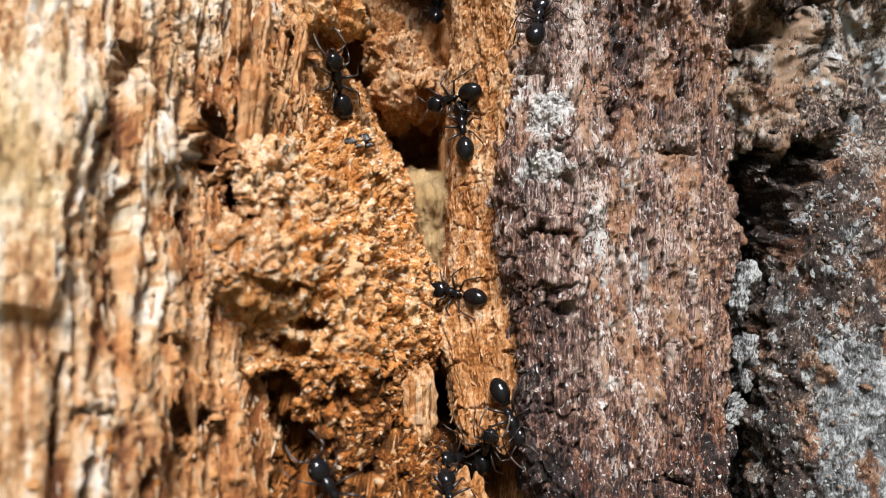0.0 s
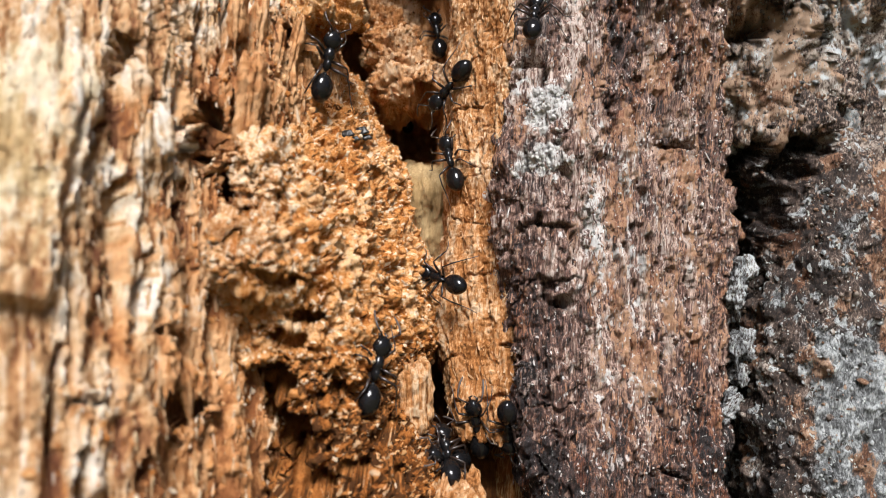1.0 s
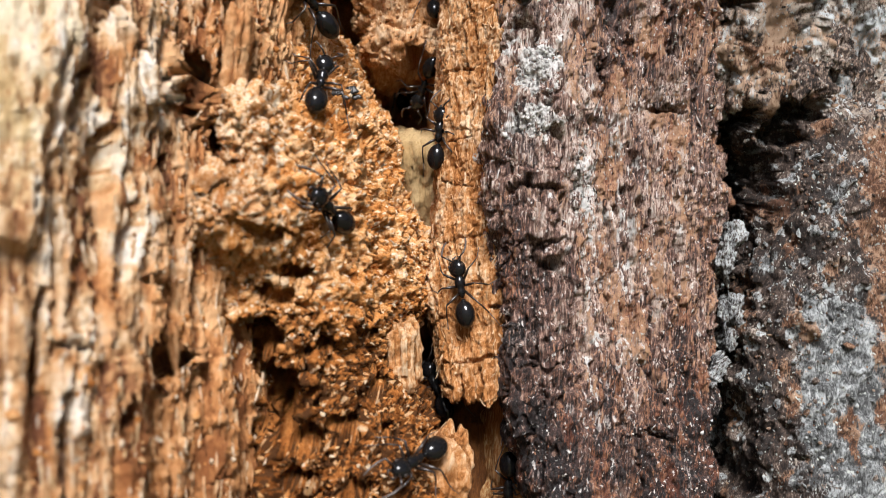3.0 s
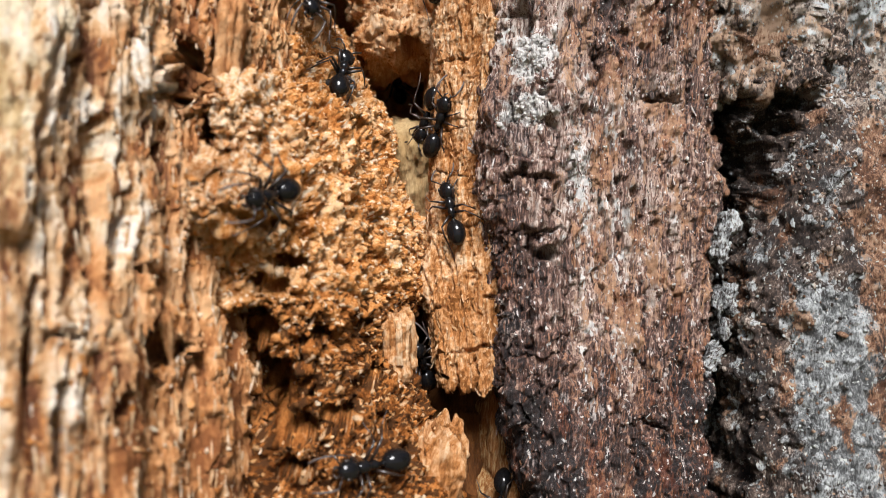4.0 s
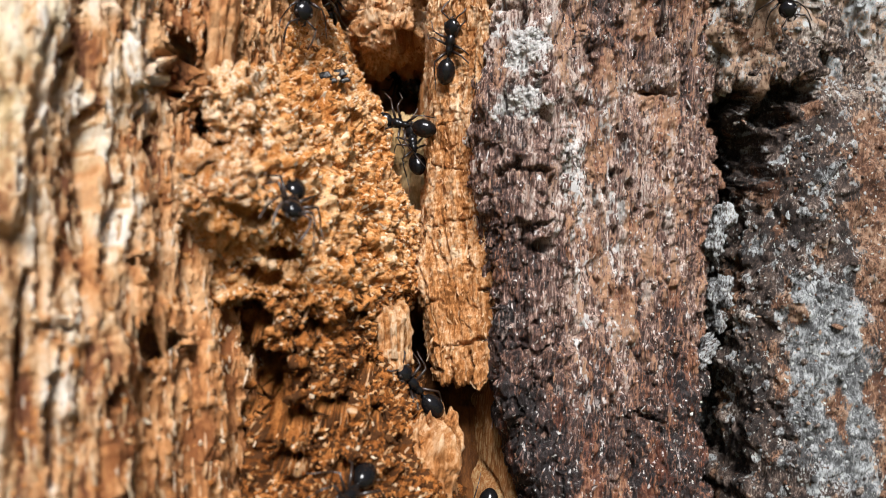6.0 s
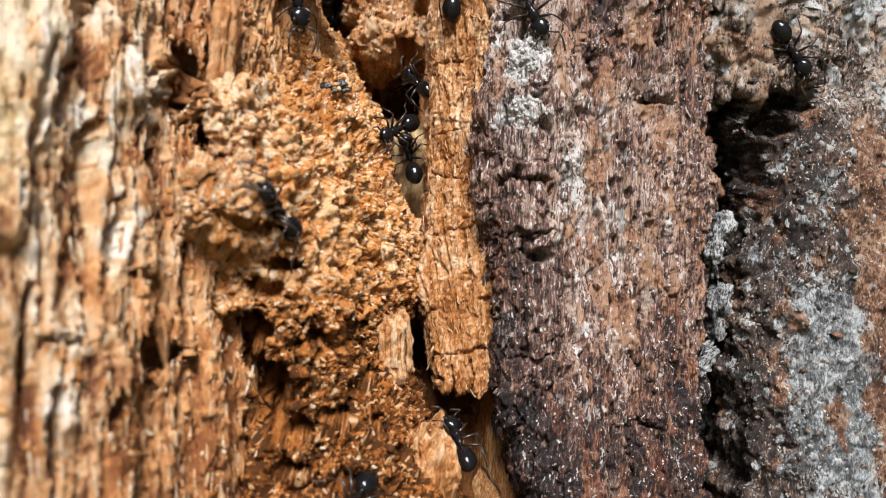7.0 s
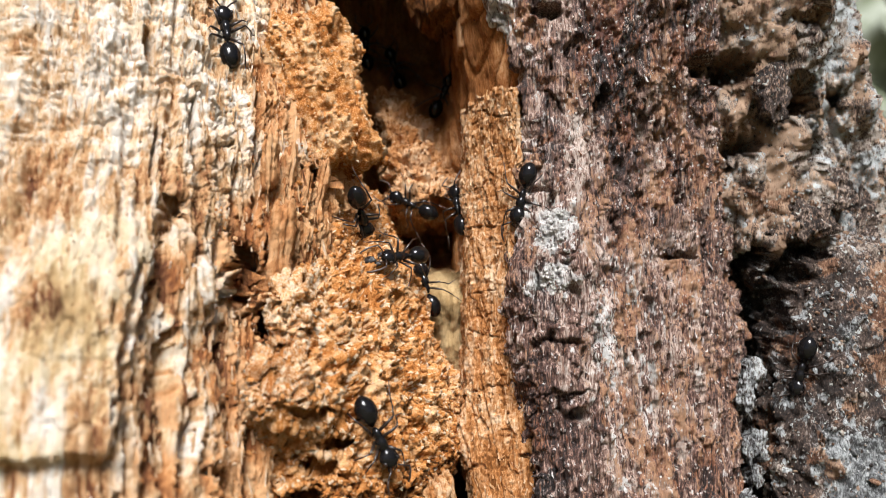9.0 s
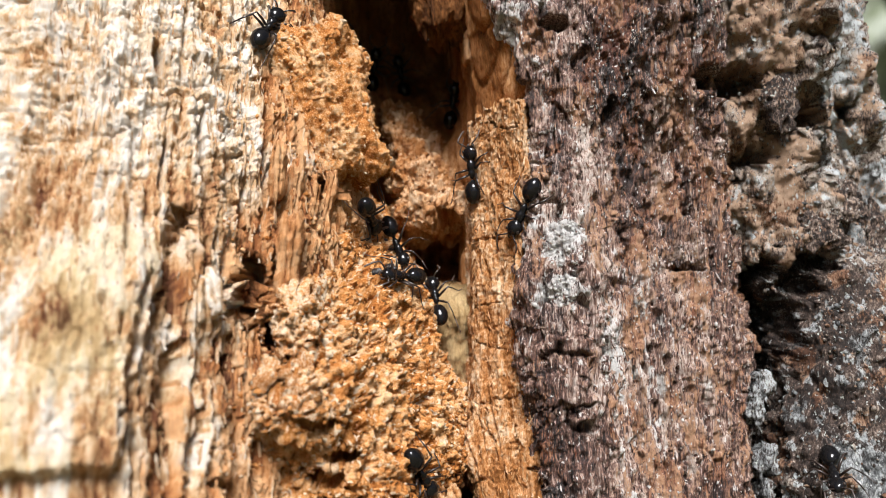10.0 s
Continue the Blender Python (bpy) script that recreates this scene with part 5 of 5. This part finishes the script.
def head_shape(y, x, z):
    return (0.86 + 0.22 * (1 - y) / 2 - 0.1 * max(y, 0) ** 2, -0.2 * math.exp(-(x / 0.32) ** 2) * max(-y, 0), 1)


def gaster_shape(y, x, z):
    band = 1 - 0.03 * math.exp(-((y - 0.35) / 0.05) ** 2) - 0.03 * math.exp(-((y + 0.15) / 0.05) ** 2) - 0.03 * math.exp(-((y + 0.6) / 0.05) ** 2)
    return (band * (1 - 0.14 * max(-y, 0) ** 2), 0, band)


def thorax_shape(y, x, z):
    waist = 1 - 0.3 * math.exp(-((y + 0.2) / 0.2) ** 2)
    return (waist * (0.82 + 0.18 * y), 0, waist)


build_shrub()
LEG_PLAN = (((0.2, 0.5, 0.5), (0.9, 1.05, 1.1), (1.35, 1.7, 0.35), (1.5, 2.4, 0.0)),
            ((0.24, 0.1, 0.48), (1.15, 0.1, 1.25), (1.85, -0.1, 0.4), (2.4, 0.2, 0.0)),
            ((0.2, -0.3, 0.5), (1.0, -1.0, 1.3), (1.5, -2.0, 0.5), (1.9, -3.0, 0.0)))


def make_ant():
    ant = tagged(new("ant"), "glossy black ant on the rotten wood of the trunk", "ant", group="ants of the nest")
    head = part("head", blob((0, 1.28, 0.8), (0.6, 0.6, 0.42), head_shape), CHITIN, ant)
    for s in (-1, 1):
        part("eye", blob((0.45 * s, 1.42, 1.0), (0.1, 0.13, 0.1), None, 8, 10), LEG_CHITIN, head)
        part("mandible", tube([(0.2 * s, 1.75, 0.68), (0.26 * s, 1.95, 0.62), (0.05 * s, 2.08, 0.58)], [0.1, 0.08, 0.03]), LEG_CHITIN, head)
        feeler = part("antenna", tube([(0.16 * s, 1.7, 0.9), (0.45 * s, 1.95, 1.1), (0.8 * s, 2.2, 1.15)], [0.05, 0.055, 0.06]), LEG_CHITIN, ant)
        part("antenna_tip", tube([(0.8 * s, 2.2, 1.15), (0.85 * s, 2.55, 0.85), (0.8 * s, 2.95, 0.5), (0.7 * s, 3.2, 0.25)], [0.05, 0.062, 0.068, 0.05]), FEELER, feeler)
    part("thorax", blob((0, 0.1, 0.76), (0.42, 0.82, 0.4), thorax_shape, 18, 16), CHITIN, ant)
    part("neck", tube([(0, 0.75, 0.72), (0, 1.0, 0.74)], [0.15, 0.16], 8), CHITIN, ant)
    part("petiole", blob((0, -0.88, 0.68), (0.16, 0.14, 0.26), None, 10, 10), CHITIN, ant)
    part("gaster", blob((0, -1.76, 0.8), (0.66, 0.9, 0.61), gaster_shape, 22, 22), CHITIN, ant)
    for n, (hip, knee, ankle, toe) in enumerate(LEG_PLAN):
        for s in (-1, 1):
            base = Vector((hip[0] * s, hip[1], hip[2]))
            rel = [Vector((p[0] * s, p[1], p[2])) - base for p in (hip, knee, ankle, toe)]
            leg = part("leg", tube([rel[0], rel[1] * 0.45 + Vector((0, 0, 0.05)), rel[1]], [0.09, 0.1, 0.06]), LEG_CHITIN, ant)
            leg.location = base * MM
            leg["hip"], leg["swing"] = tuple(base), (1 if (n + (s > 0)) % 2 else -1) * s
            part("tibia", tube([rel[1], rel[1].lerp(rel[2], 0.5) + Vector((0.04 * s, 0, 0.02)), rel[2]], [0.045, 0.052, 0.04]), LEG_CHITIN, leg)
            part("foot", tube([rel[2], rel[2].lerp(rel[3], 0.5) - Vector((0, 0, 0.06)), rel[3]], [0.038, 0.032, 0.022], 5), FEELER, leg)
    return ant


first_ant = make_ant()
ANTS = [first_ant] + [copy_thing(first_ant, Matrix()) for _ in range(16 - 1)]


def step_legs(ant, way):
    """Three legs swing while the other three push, for as long as the ant walks."""
    ts = [w[0] for w in way]
    at = np.array([w[1:4] for w in way])
    legs = [c for c in ant.children if "hip" in c]
    keys, phase = [(0.0, 0.0)], 0.0
    for k in range(1, 101):
        t = k / 10
        a, b = (np.array([np.interp(u, ts, at[:, i]) for i in range(3)]) for u in (t - 0.1, t))
        gone = np.linalg.norm(b - a)
        phase += min(gone / 1.1, 0.42) * 2 * math.pi
        if gone > 0.02 or k == 100 or k % 10 == 0:
            keys.append((t, 20 * math.sin(phase) * min(1, 0.25 + gone / 0.25)))
    for leg in legs:
        hip, sign = Vector(leg["hip"]) * MM, leg["swing"]
        walk(leg, [(t, pose(*hip, 0, 0, sign * a)) for t, a in keys])


# ---- the ants' ways: seconds, foot point in millimetres, turn in degrees ----
def motions():
    ways = []
    ways.append([
        (0, 0.85, 7.25, 10.71, 50, -103, 7), (0.5, 1.07, 7.91, 10.94, 67, -121, -19), (1, 0.78, 7.68, 10.97, 80, -132, -23),
        (1.5, 0.60, 7.95, 11.00, 85, -131, -29), (2, -1.03, 15.79, 11.40, 53, -172, 33), (2.5, -1.02, 16.18, 11.28, 56, -166, 23),
        (4, 0.37, 10.11, 5.83, 79, -150, -31), (4.5, -1.05, 10.82, 5.05, 75, -141, 8), (5, -0.53, 10.19, 5.03, 34, -118, 15),
        (5.5, -0.81, 11.43, 5.00, 68, -70, -19), (6.25, -1.44, 6.63, 4.46, 101, -93, -6), (7, -2.31, 7.00, 4.60, 117, -115, 26),
        (7.5, -3.33, 10.61, 6.17, 81, -68, 65), (8, -3.45, 7.01, 5.76, 58, -70, 95), (8.5, -3.70, 6.61, 6.26, 14, -73, 126),
        (9, -4.36, 2.98, 6.80, -14, -67, 153), (9.5, -4.64, 2.79, 7.02, -5, -62, 148), (10, -4.95, 2.61, 6.23, 0, -64, 147),
    ])
    ways.append([
        (0, 1.76, 6.90, 8.56, 82, -12, -29), (0.5, 1.95, 6.42, 7.20, 83, -8, -25), (1, 1.09, 7.45, 5.81, 77, -25, -32),
        (1.5, 1.25, 6.97, 5.68, 106, 25, -27), (2, 1.07, 7.25, 5.24, 88, 3, -30), (2.5, 0.96, 8.07, 5.13, 82, -4, -38),
        (4, 1.28, 7.12, 5.24, 100, 23, -25), (4.5, 2.04, 6.41, 6.33, 91, 14, -24), (5, 3.89, 4.26, 7.88, 88, 20, -34),
        (5.5, 2.24, 6.42, 8.16, 88, 9, -24), (7, 2.56, 5.88, 14.64, 94, 6, -27), (7.5, 2.62, 5.54, 15.83, 93, 1, -27),
        (8, 0.67, 10.20, 18.29, 97, 40, -32), (8.5, -2.36, 21.03, 23.25, 71, 37, 16), (9, -1.18, 19.35, 23.94, 114, 18, 37),
        (9.5, -0.77, 19.34, 24.24, 97, 15, 6), (10, -0.64, 18.69, 23.73, 96, 10, 4),
    ])
    ways.append([
        (0, 3.06, 1.98, -12.26, 124, 21, -14), (0.5, 2.54, 2.14, -11.80, 136, 15, -14), (1, 2.68, 2.44, -11.38, 114, 2, -27),
        (1.5, 2.52, 1.98, -10.82, 96, -9, -26), (2, 2.50, 3.04, -9.85, 76, -24, -24), (2.5, 2.42, 3.22, -7.88, 86, -13, -24),
        (4, 2.11, 5.06, -1.03, 80, -19, -26), (4.5, 0.77, 6.91, 0.49, 84, -39, -35), (5, 0.61, 8.22, 1.55, 76, -28, -32),
        (5.5, 0.25, 9.98, 3.19, 73, -24, -29), (7, -0.78, 10.12, 3.07, 65, -17, -5), (7.5, -0.28, 10.03, 2.98, 67, -12, -17),
        (8, -0.40, 10.94, 4.77, 71, -3, -3), (8.5, -2.41, 11.67, 5.49, 67, -6, 3), (9, -2.53, 9.61, 5.31, 92, -17, 2),
        (9.5, -2.36, 9.66, 5.39, 70, -12, 2), (10, -2.23, 9.44, 4.91, 59, -12, 2),
    ])
    ways.append([
        (0, 4.68, 1.78, -10.72, -82, 29, 149), (0.5, 4.67, 1.39, -11.17, -61, 31, 151), (0.75, 4.77, 1.99, -11.55, -91, 8, 142),
        (1, 4.78, 1.65, -11.69, 62, -164, -35), (1.5, 5.17, 2.76, -13.21, 65, -161, -35), (2, 5.51, 1.31, -14.70, -103, -17, 135),
        (2.5, 6.05, 3.09, -17.16, -113, -17, 132), (3.25, 5.86, 3.97, -19.47, -83, 0, 135), (4, 5.46, 2.74, -20.97, -50, 13, 147),
        (4.5, 5.51, 3.24, -21.56, -77, -2, 145), (5, 5.33, 3.03, -22.38, -79, -3, 145), (7.5, 2.91, -2.34, -21.32, -53, -12, 167),
        (10, 0.49, -7.72, -20.26, -31, -30, -176),
    ])
    ways.append([
        (0, 0.66, 3.16, -13.91, 17, -65, 120), (0.5, -0.26, 0.75, -13.22, 40, -64, 107), (1, -0.23, 0.38, -13.64, 35, -54, 117),
        (1.5, 0.26, 0.45, -13.88, -29, -35, -177), (2, -0.22, -0.88, -14.26, 8, -43, 148), (2.5, -0.41, -3.67, -14.44, -3, -42, 154),
        (4, -3.15, -6.67, -14.79, 7, -69, 123), (4.5, -3.93, -7.15, -15.27, 3, -67, 130), (5, -4.18, -8.03, -16.33, -5, -46, 164),
        (5.5, -3.87, -8.10, -16.48, -10, -41, 171), (7, -3.48, -8.03, -16.43, -11, -37, 172), (7.5, -3.46, -7.95, -16.34, -14, -34, 175),
        (8, -3.73, -8.13, -16.61, -25, -33, 177), (10, -6.26, -9.90, -18.04, -19, -40, 176),
    ])
    ways.append([
        (0, -5.99, -6.75, -12.60, 69, -26, 32), (0.5, -5.33, -5.63, -10.16, 100, -18, 29), (1, -4.00, -3.40, -7.19, 85, 19, 37),
        (1.5, -3.64, -1.02, -2.31, 66, 12, 37), (2, -6.37, -3.45, 2.92, 80, -7, 40), (2.5, -6.92, -3.07, 5.57, 70, 14, 22),
        (4, -5.68, 2.22, 7.34, 54, 27, 28), (4.5, -5.38, 2.99, 8.00, 55, 3, 32), (5, -5.59, 3.96, 9.49, 67, 10, 10),
        (5.25, -6.31, 8.92, 11.85, 104, 12, 10), (5.5, -6.48, 9.54, 13.11, 141, 13, 11), (7, -7.39, 21.00, 17.83, 129, 36, -15),
        (7.25, -7.66, 21.00, 17.90, 92, 19, -7), (7.5, -7.92, 21.00, 17.97, 54, 10, 11), (8, -7.20, 17.84, 20.45, 71, -13, -16),
        (8.5, -8.42, 21.23, 26.41, 92, -7, 5), (9, -8.72, 23.65, 30.06, 94, -4, 6), (9.5, -8.76, 23.31, 29.93, 96, 1, 7),
        (10, -8.48, 22.60, 28.84, 97, 8, 10),
    ])
    ways.append([
        (0, -7.10, 1.16, 10.75, 116, -28, 35), (0.5, -7.72, -1.10, 10.21, 134, -50, 27), (0.75, -7.49, -0.52, 10.62, 110, -19, 37),
        (1, -7.20, -0.28, 10.93, 92, 13, 34), (1.5, -7.60, -0.61, 11.04, 90, 0, 35), (2, -7.68, -1.16, 11.42, 85, 7, 34),
        (2.5, -7.91, -1.27, 11.88, 88, 5, 35), (3, -7.76, -0.45, 11.82, 85, -45, 53), (3.5, -7.55, 0.08, 11.67, -20, -74, 167),
        (4, -6.91, -1.88, 10.74, -58, -27, -144), (4.5, -6.83, -0.60, 11.24, -89, -11, -153), (5, -6.88, -0.79, 11.10, -88, -9, -149),
        (5.5, -6.70, -0.54, 11.10, -88, -12, -155), (7, -7.46, -1.18, 11.40, -88, 6, -148), (7.5, -7.38, -1.13, 11.03, -82, 20, -150),
        (8, -7.42, -0.07, 11.02, -103, -23, -143), (8.5, -7.35, 0.17, 10.24, -95, -6, -146), (9, -6.93, 1.57, 10.10, 57, 141, 36),
        (9.5, -6.98, 1.02, 11.37, 28, 133, 24), (10, -6.99, 2.31, 10.86, 38, 124, 28),
    ])
    ways.append([
        (0, 6.49, 3.20, 14.68, 54, -2, -22), (0.5, 6.46, 3.25, 14.66, 53, -3, -23), (1, 6.36, 3.24, 14.48, 51, -5, -21),
        (1.5, 6.20, 2.91, 14.16, 50, -3, -20), (2, 6.26, 3.22, 14.34, 51, -3, -20), (2.5, 6.28, 3.31, 14.04, 50, -5, -21),
        (4, 6.53, 2.97, 14.30, 57, -13, -20), (4.5, 5.67, 3.74, 15.76, 104, -61, -24), (5, 5.89, 2.95, 15.23, -54, -94, 76),
        (5.25, 5.72, 3.53, 15.32, 72, -127, -26), (5.5, 5.55, 4.11, 15.41, 91, -163, -14), (7, 7.20, 2.38, 11.70, 92, 152, -10),
        (7.5, 6.49, 2.53, 11.48, -59, 32, 159), (8, 6.21, 2.64, 11.40, -59, 23, 159), (8.5, 5.44, 3.05, 10.89, -59, 7, 158),
        (9, 5.03, 3.79, 10.94, -84, -15, 154), (9.5, 4.62, 4.10, 11.24, -81, -20, 153), (10, 4.58, 4.25, 10.93, -88, -28, 152),
    ])
    ways.append([
        (0, 1.15, 5.81, -3.09, 55, -79, 2), (0.5, 1.06, 5.69, -2.62, 80, -68, -17), (1, 0.43, 4.10, -2.28, 117, -76, -75),
        (1.5, 0.24, 3.66, -2.46, -55, -95, 89), (1.75, -0.71, 2.12, -1.91, 83, -75, 12), (2, -1.73, 4.30, -1.47, 103, -64, 53),
        (2.5, -3.86, -0.62, -0.47, 107, -52, 49), (4, -8.07, -9.18, -0.69, 112, -101, 50), (4.5, -6.97, -9.66, -1.14, 47, -50, 145),
        (4.75, -6.69, -8.28, -1.60, -8, -42, -170), (5, -6.35, -7.02, -2.05, -39, -17, -152), (5.5, -6.21, -7.60, -2.04, -37, -10, -144),
        (6.25, -6.85, -8.32, -1.66, -5, -46, -178), (7, -7.55, -8.57, -1.33, 57, -48, 117), (7.5, -7.05, -8.74, -1.49, 51, -47, 134),
        (8, -7.22, -8.54, -2.06, 8, -51, 172), (8.5, -6.29, -8.26, -2.97, -61, -8, -153), (9, -5.09, -5.02, -4.01, -80, 23, -142),
        (9.5, -4.96, -4.50, -3.99, -81, 27, -139), (10, -3.46, -1.30, -6.13, 80, 138, 49),
    ])
    ways.append([
        (0, -0.28, 17.02, 19.86, 42, -11, -13), (0.5, -0.10, 17.53, 20.29, 50, -30, -30), (1, -0.39, 16.79, 17.45, 68, -7, 3),
        (1.5, -1.03, 17.38, 17.61, 73, -5, 30), (2, -1.01, 15.59, 15.99, 72, -16, 28), (2.5, -0.79, 16.42, 17.04, 63, 11, 36),
        (3.25, 0.05, 15.84, 17.29, 58, -6, 2), (4, 0.92, 9.31, 15.56, 63, -24, -32), (7, -1.17, 16.68, 18.81, 60, -5, 32),
        (8, -4.40, 16.96, 22.81, 61, -65, 59), (8.5, -9.41, 15.00, 27.66, 145, -75, 4), (9, -11.40, 15.00, 27.98, 71, -100, 91),
        (9.5, -11.55, 15.00, 28.78, 50, -98, 115), (10, -10.87, 15.00, 28.66, 79, -99, 83),
    ])
    ways.append([
        (0, 0.12, -2.76, -14.65, 24, 12, 13), (0.5, 0.34, -2.24, -14.67, 19, 6, 9), (1, -0.02, 0.56, -13.35, 40, 22, 28),
        (1.5, -0.20, 2.94, -13.25, 48, 35, 25), (2, 0.34, 3.19, -12.93, 35, 5, -1), (2.5, 1.24, 4.04, -12.95, 55, -36, -28),
        (3.25, 0.30, 9.31, -13.21, 82, -27, 5), (4, -0.67, 5.64, -11.41, 110, -33, 37), (4.5, -1.23, -0.10, -9.76, 113, -36, 28),
        (5, -1.27, -0.47, -9.22, 117, -30, 30), (5.5, -1.58, -0.68, -10.74, 95, -58, 48), (6.25, 0.28, 0.66, -13.50, 62, -19, 46),
        (7, 2.11, -0.51, -15.57, 29, 13, 24), (7.25, 2.37, -0.07, -15.80, 73, -10, 24), (7.5, 2.54, -1.96, -15.26, 122, -25, 7),
        (8, 2.22, -2.45, -16.27, 105, -36, 39), (9, 0.92, -4.90, -17.12, 57, -14, 37), (10, -0.39, -7.34, -17.97, 9, -1, 19),
    ])
    ways.append([
        (0, 23.82, 5.36, 20.17, 26, -179, -43), (5.5, 25.11, 6.12, 14.67, -98, 24, 147), (7, 26.75, 7.81, 10.57, 80, 148, -18),
        (7.5, 28.86, 7.99, 7.52, 87, 138, -3), (8, 28.29, 5.93, 3.03, -52, 22, 176), (8.5, 27.26, 5.47, 0.97, -52, -13, 164),
        (9, 25.47, 6.95, -1.92, -84, -16, 137), (9.5, 24.89, 5.78, -3.98, -42, 8, 148), (10, 24.87, 3.63, -8.11, -29, 10, 155),
    ])
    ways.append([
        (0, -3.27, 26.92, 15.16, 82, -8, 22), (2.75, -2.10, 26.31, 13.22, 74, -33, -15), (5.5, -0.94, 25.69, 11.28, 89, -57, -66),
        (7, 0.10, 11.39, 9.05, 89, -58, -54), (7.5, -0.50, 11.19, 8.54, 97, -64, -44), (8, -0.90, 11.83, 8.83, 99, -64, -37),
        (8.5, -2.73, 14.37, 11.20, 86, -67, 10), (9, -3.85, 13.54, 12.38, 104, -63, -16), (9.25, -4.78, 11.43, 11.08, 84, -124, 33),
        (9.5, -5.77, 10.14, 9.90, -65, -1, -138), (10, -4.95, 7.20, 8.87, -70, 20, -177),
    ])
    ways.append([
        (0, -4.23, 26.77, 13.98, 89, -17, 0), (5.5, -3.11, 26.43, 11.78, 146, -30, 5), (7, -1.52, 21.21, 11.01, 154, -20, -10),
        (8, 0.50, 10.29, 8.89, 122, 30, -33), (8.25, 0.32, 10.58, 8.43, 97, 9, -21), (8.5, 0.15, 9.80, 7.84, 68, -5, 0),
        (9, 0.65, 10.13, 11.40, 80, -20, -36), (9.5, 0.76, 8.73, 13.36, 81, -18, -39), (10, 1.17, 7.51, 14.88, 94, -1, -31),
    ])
    ways.append([
        (0, -3.35, 5.52, 24.80, 155, 11, 10), (3.75, -4.03, 10.22, 22.96, 106, 3, 7), (7.5, -4.71, 14.92, 21.13, 57, -5, 11),
        (8, -4.43, 18.39, 21.98, 41, -8, 18), (8.5, -5.27, 24.54, 28.09, 95, -29, -7), (9, -5.87, 24.07, 28.03, 95, -18, -1),
        (9.5, -5.94, 24.90, 29.00, 96, -17, -2), (10, -5.98, 24.79, 28.78, 96, -10, 1),
    ])
    ways.append([
        (0, -16.26, -5.21, 22.85, 77, -12, 35), (7, -15.56, -6.32, 20.07, 58, 2, 37), (8, -13.33, -5.41, 16.82, 54, 2, 35),
        (8.5, -14.23, -4.03, 19.70, 58, 3, 37), (9, -14.39, -3.49, 20.74, 73, -2, 36), (9.5, -13.76, -3.05, 21.64, 80, 13, 33),
        (10, -12.74, -1.36, 22.76, 62, 28, 23),
    ])
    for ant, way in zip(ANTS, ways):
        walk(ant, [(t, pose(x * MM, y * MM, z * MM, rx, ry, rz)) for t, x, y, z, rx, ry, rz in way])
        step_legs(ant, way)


motions()
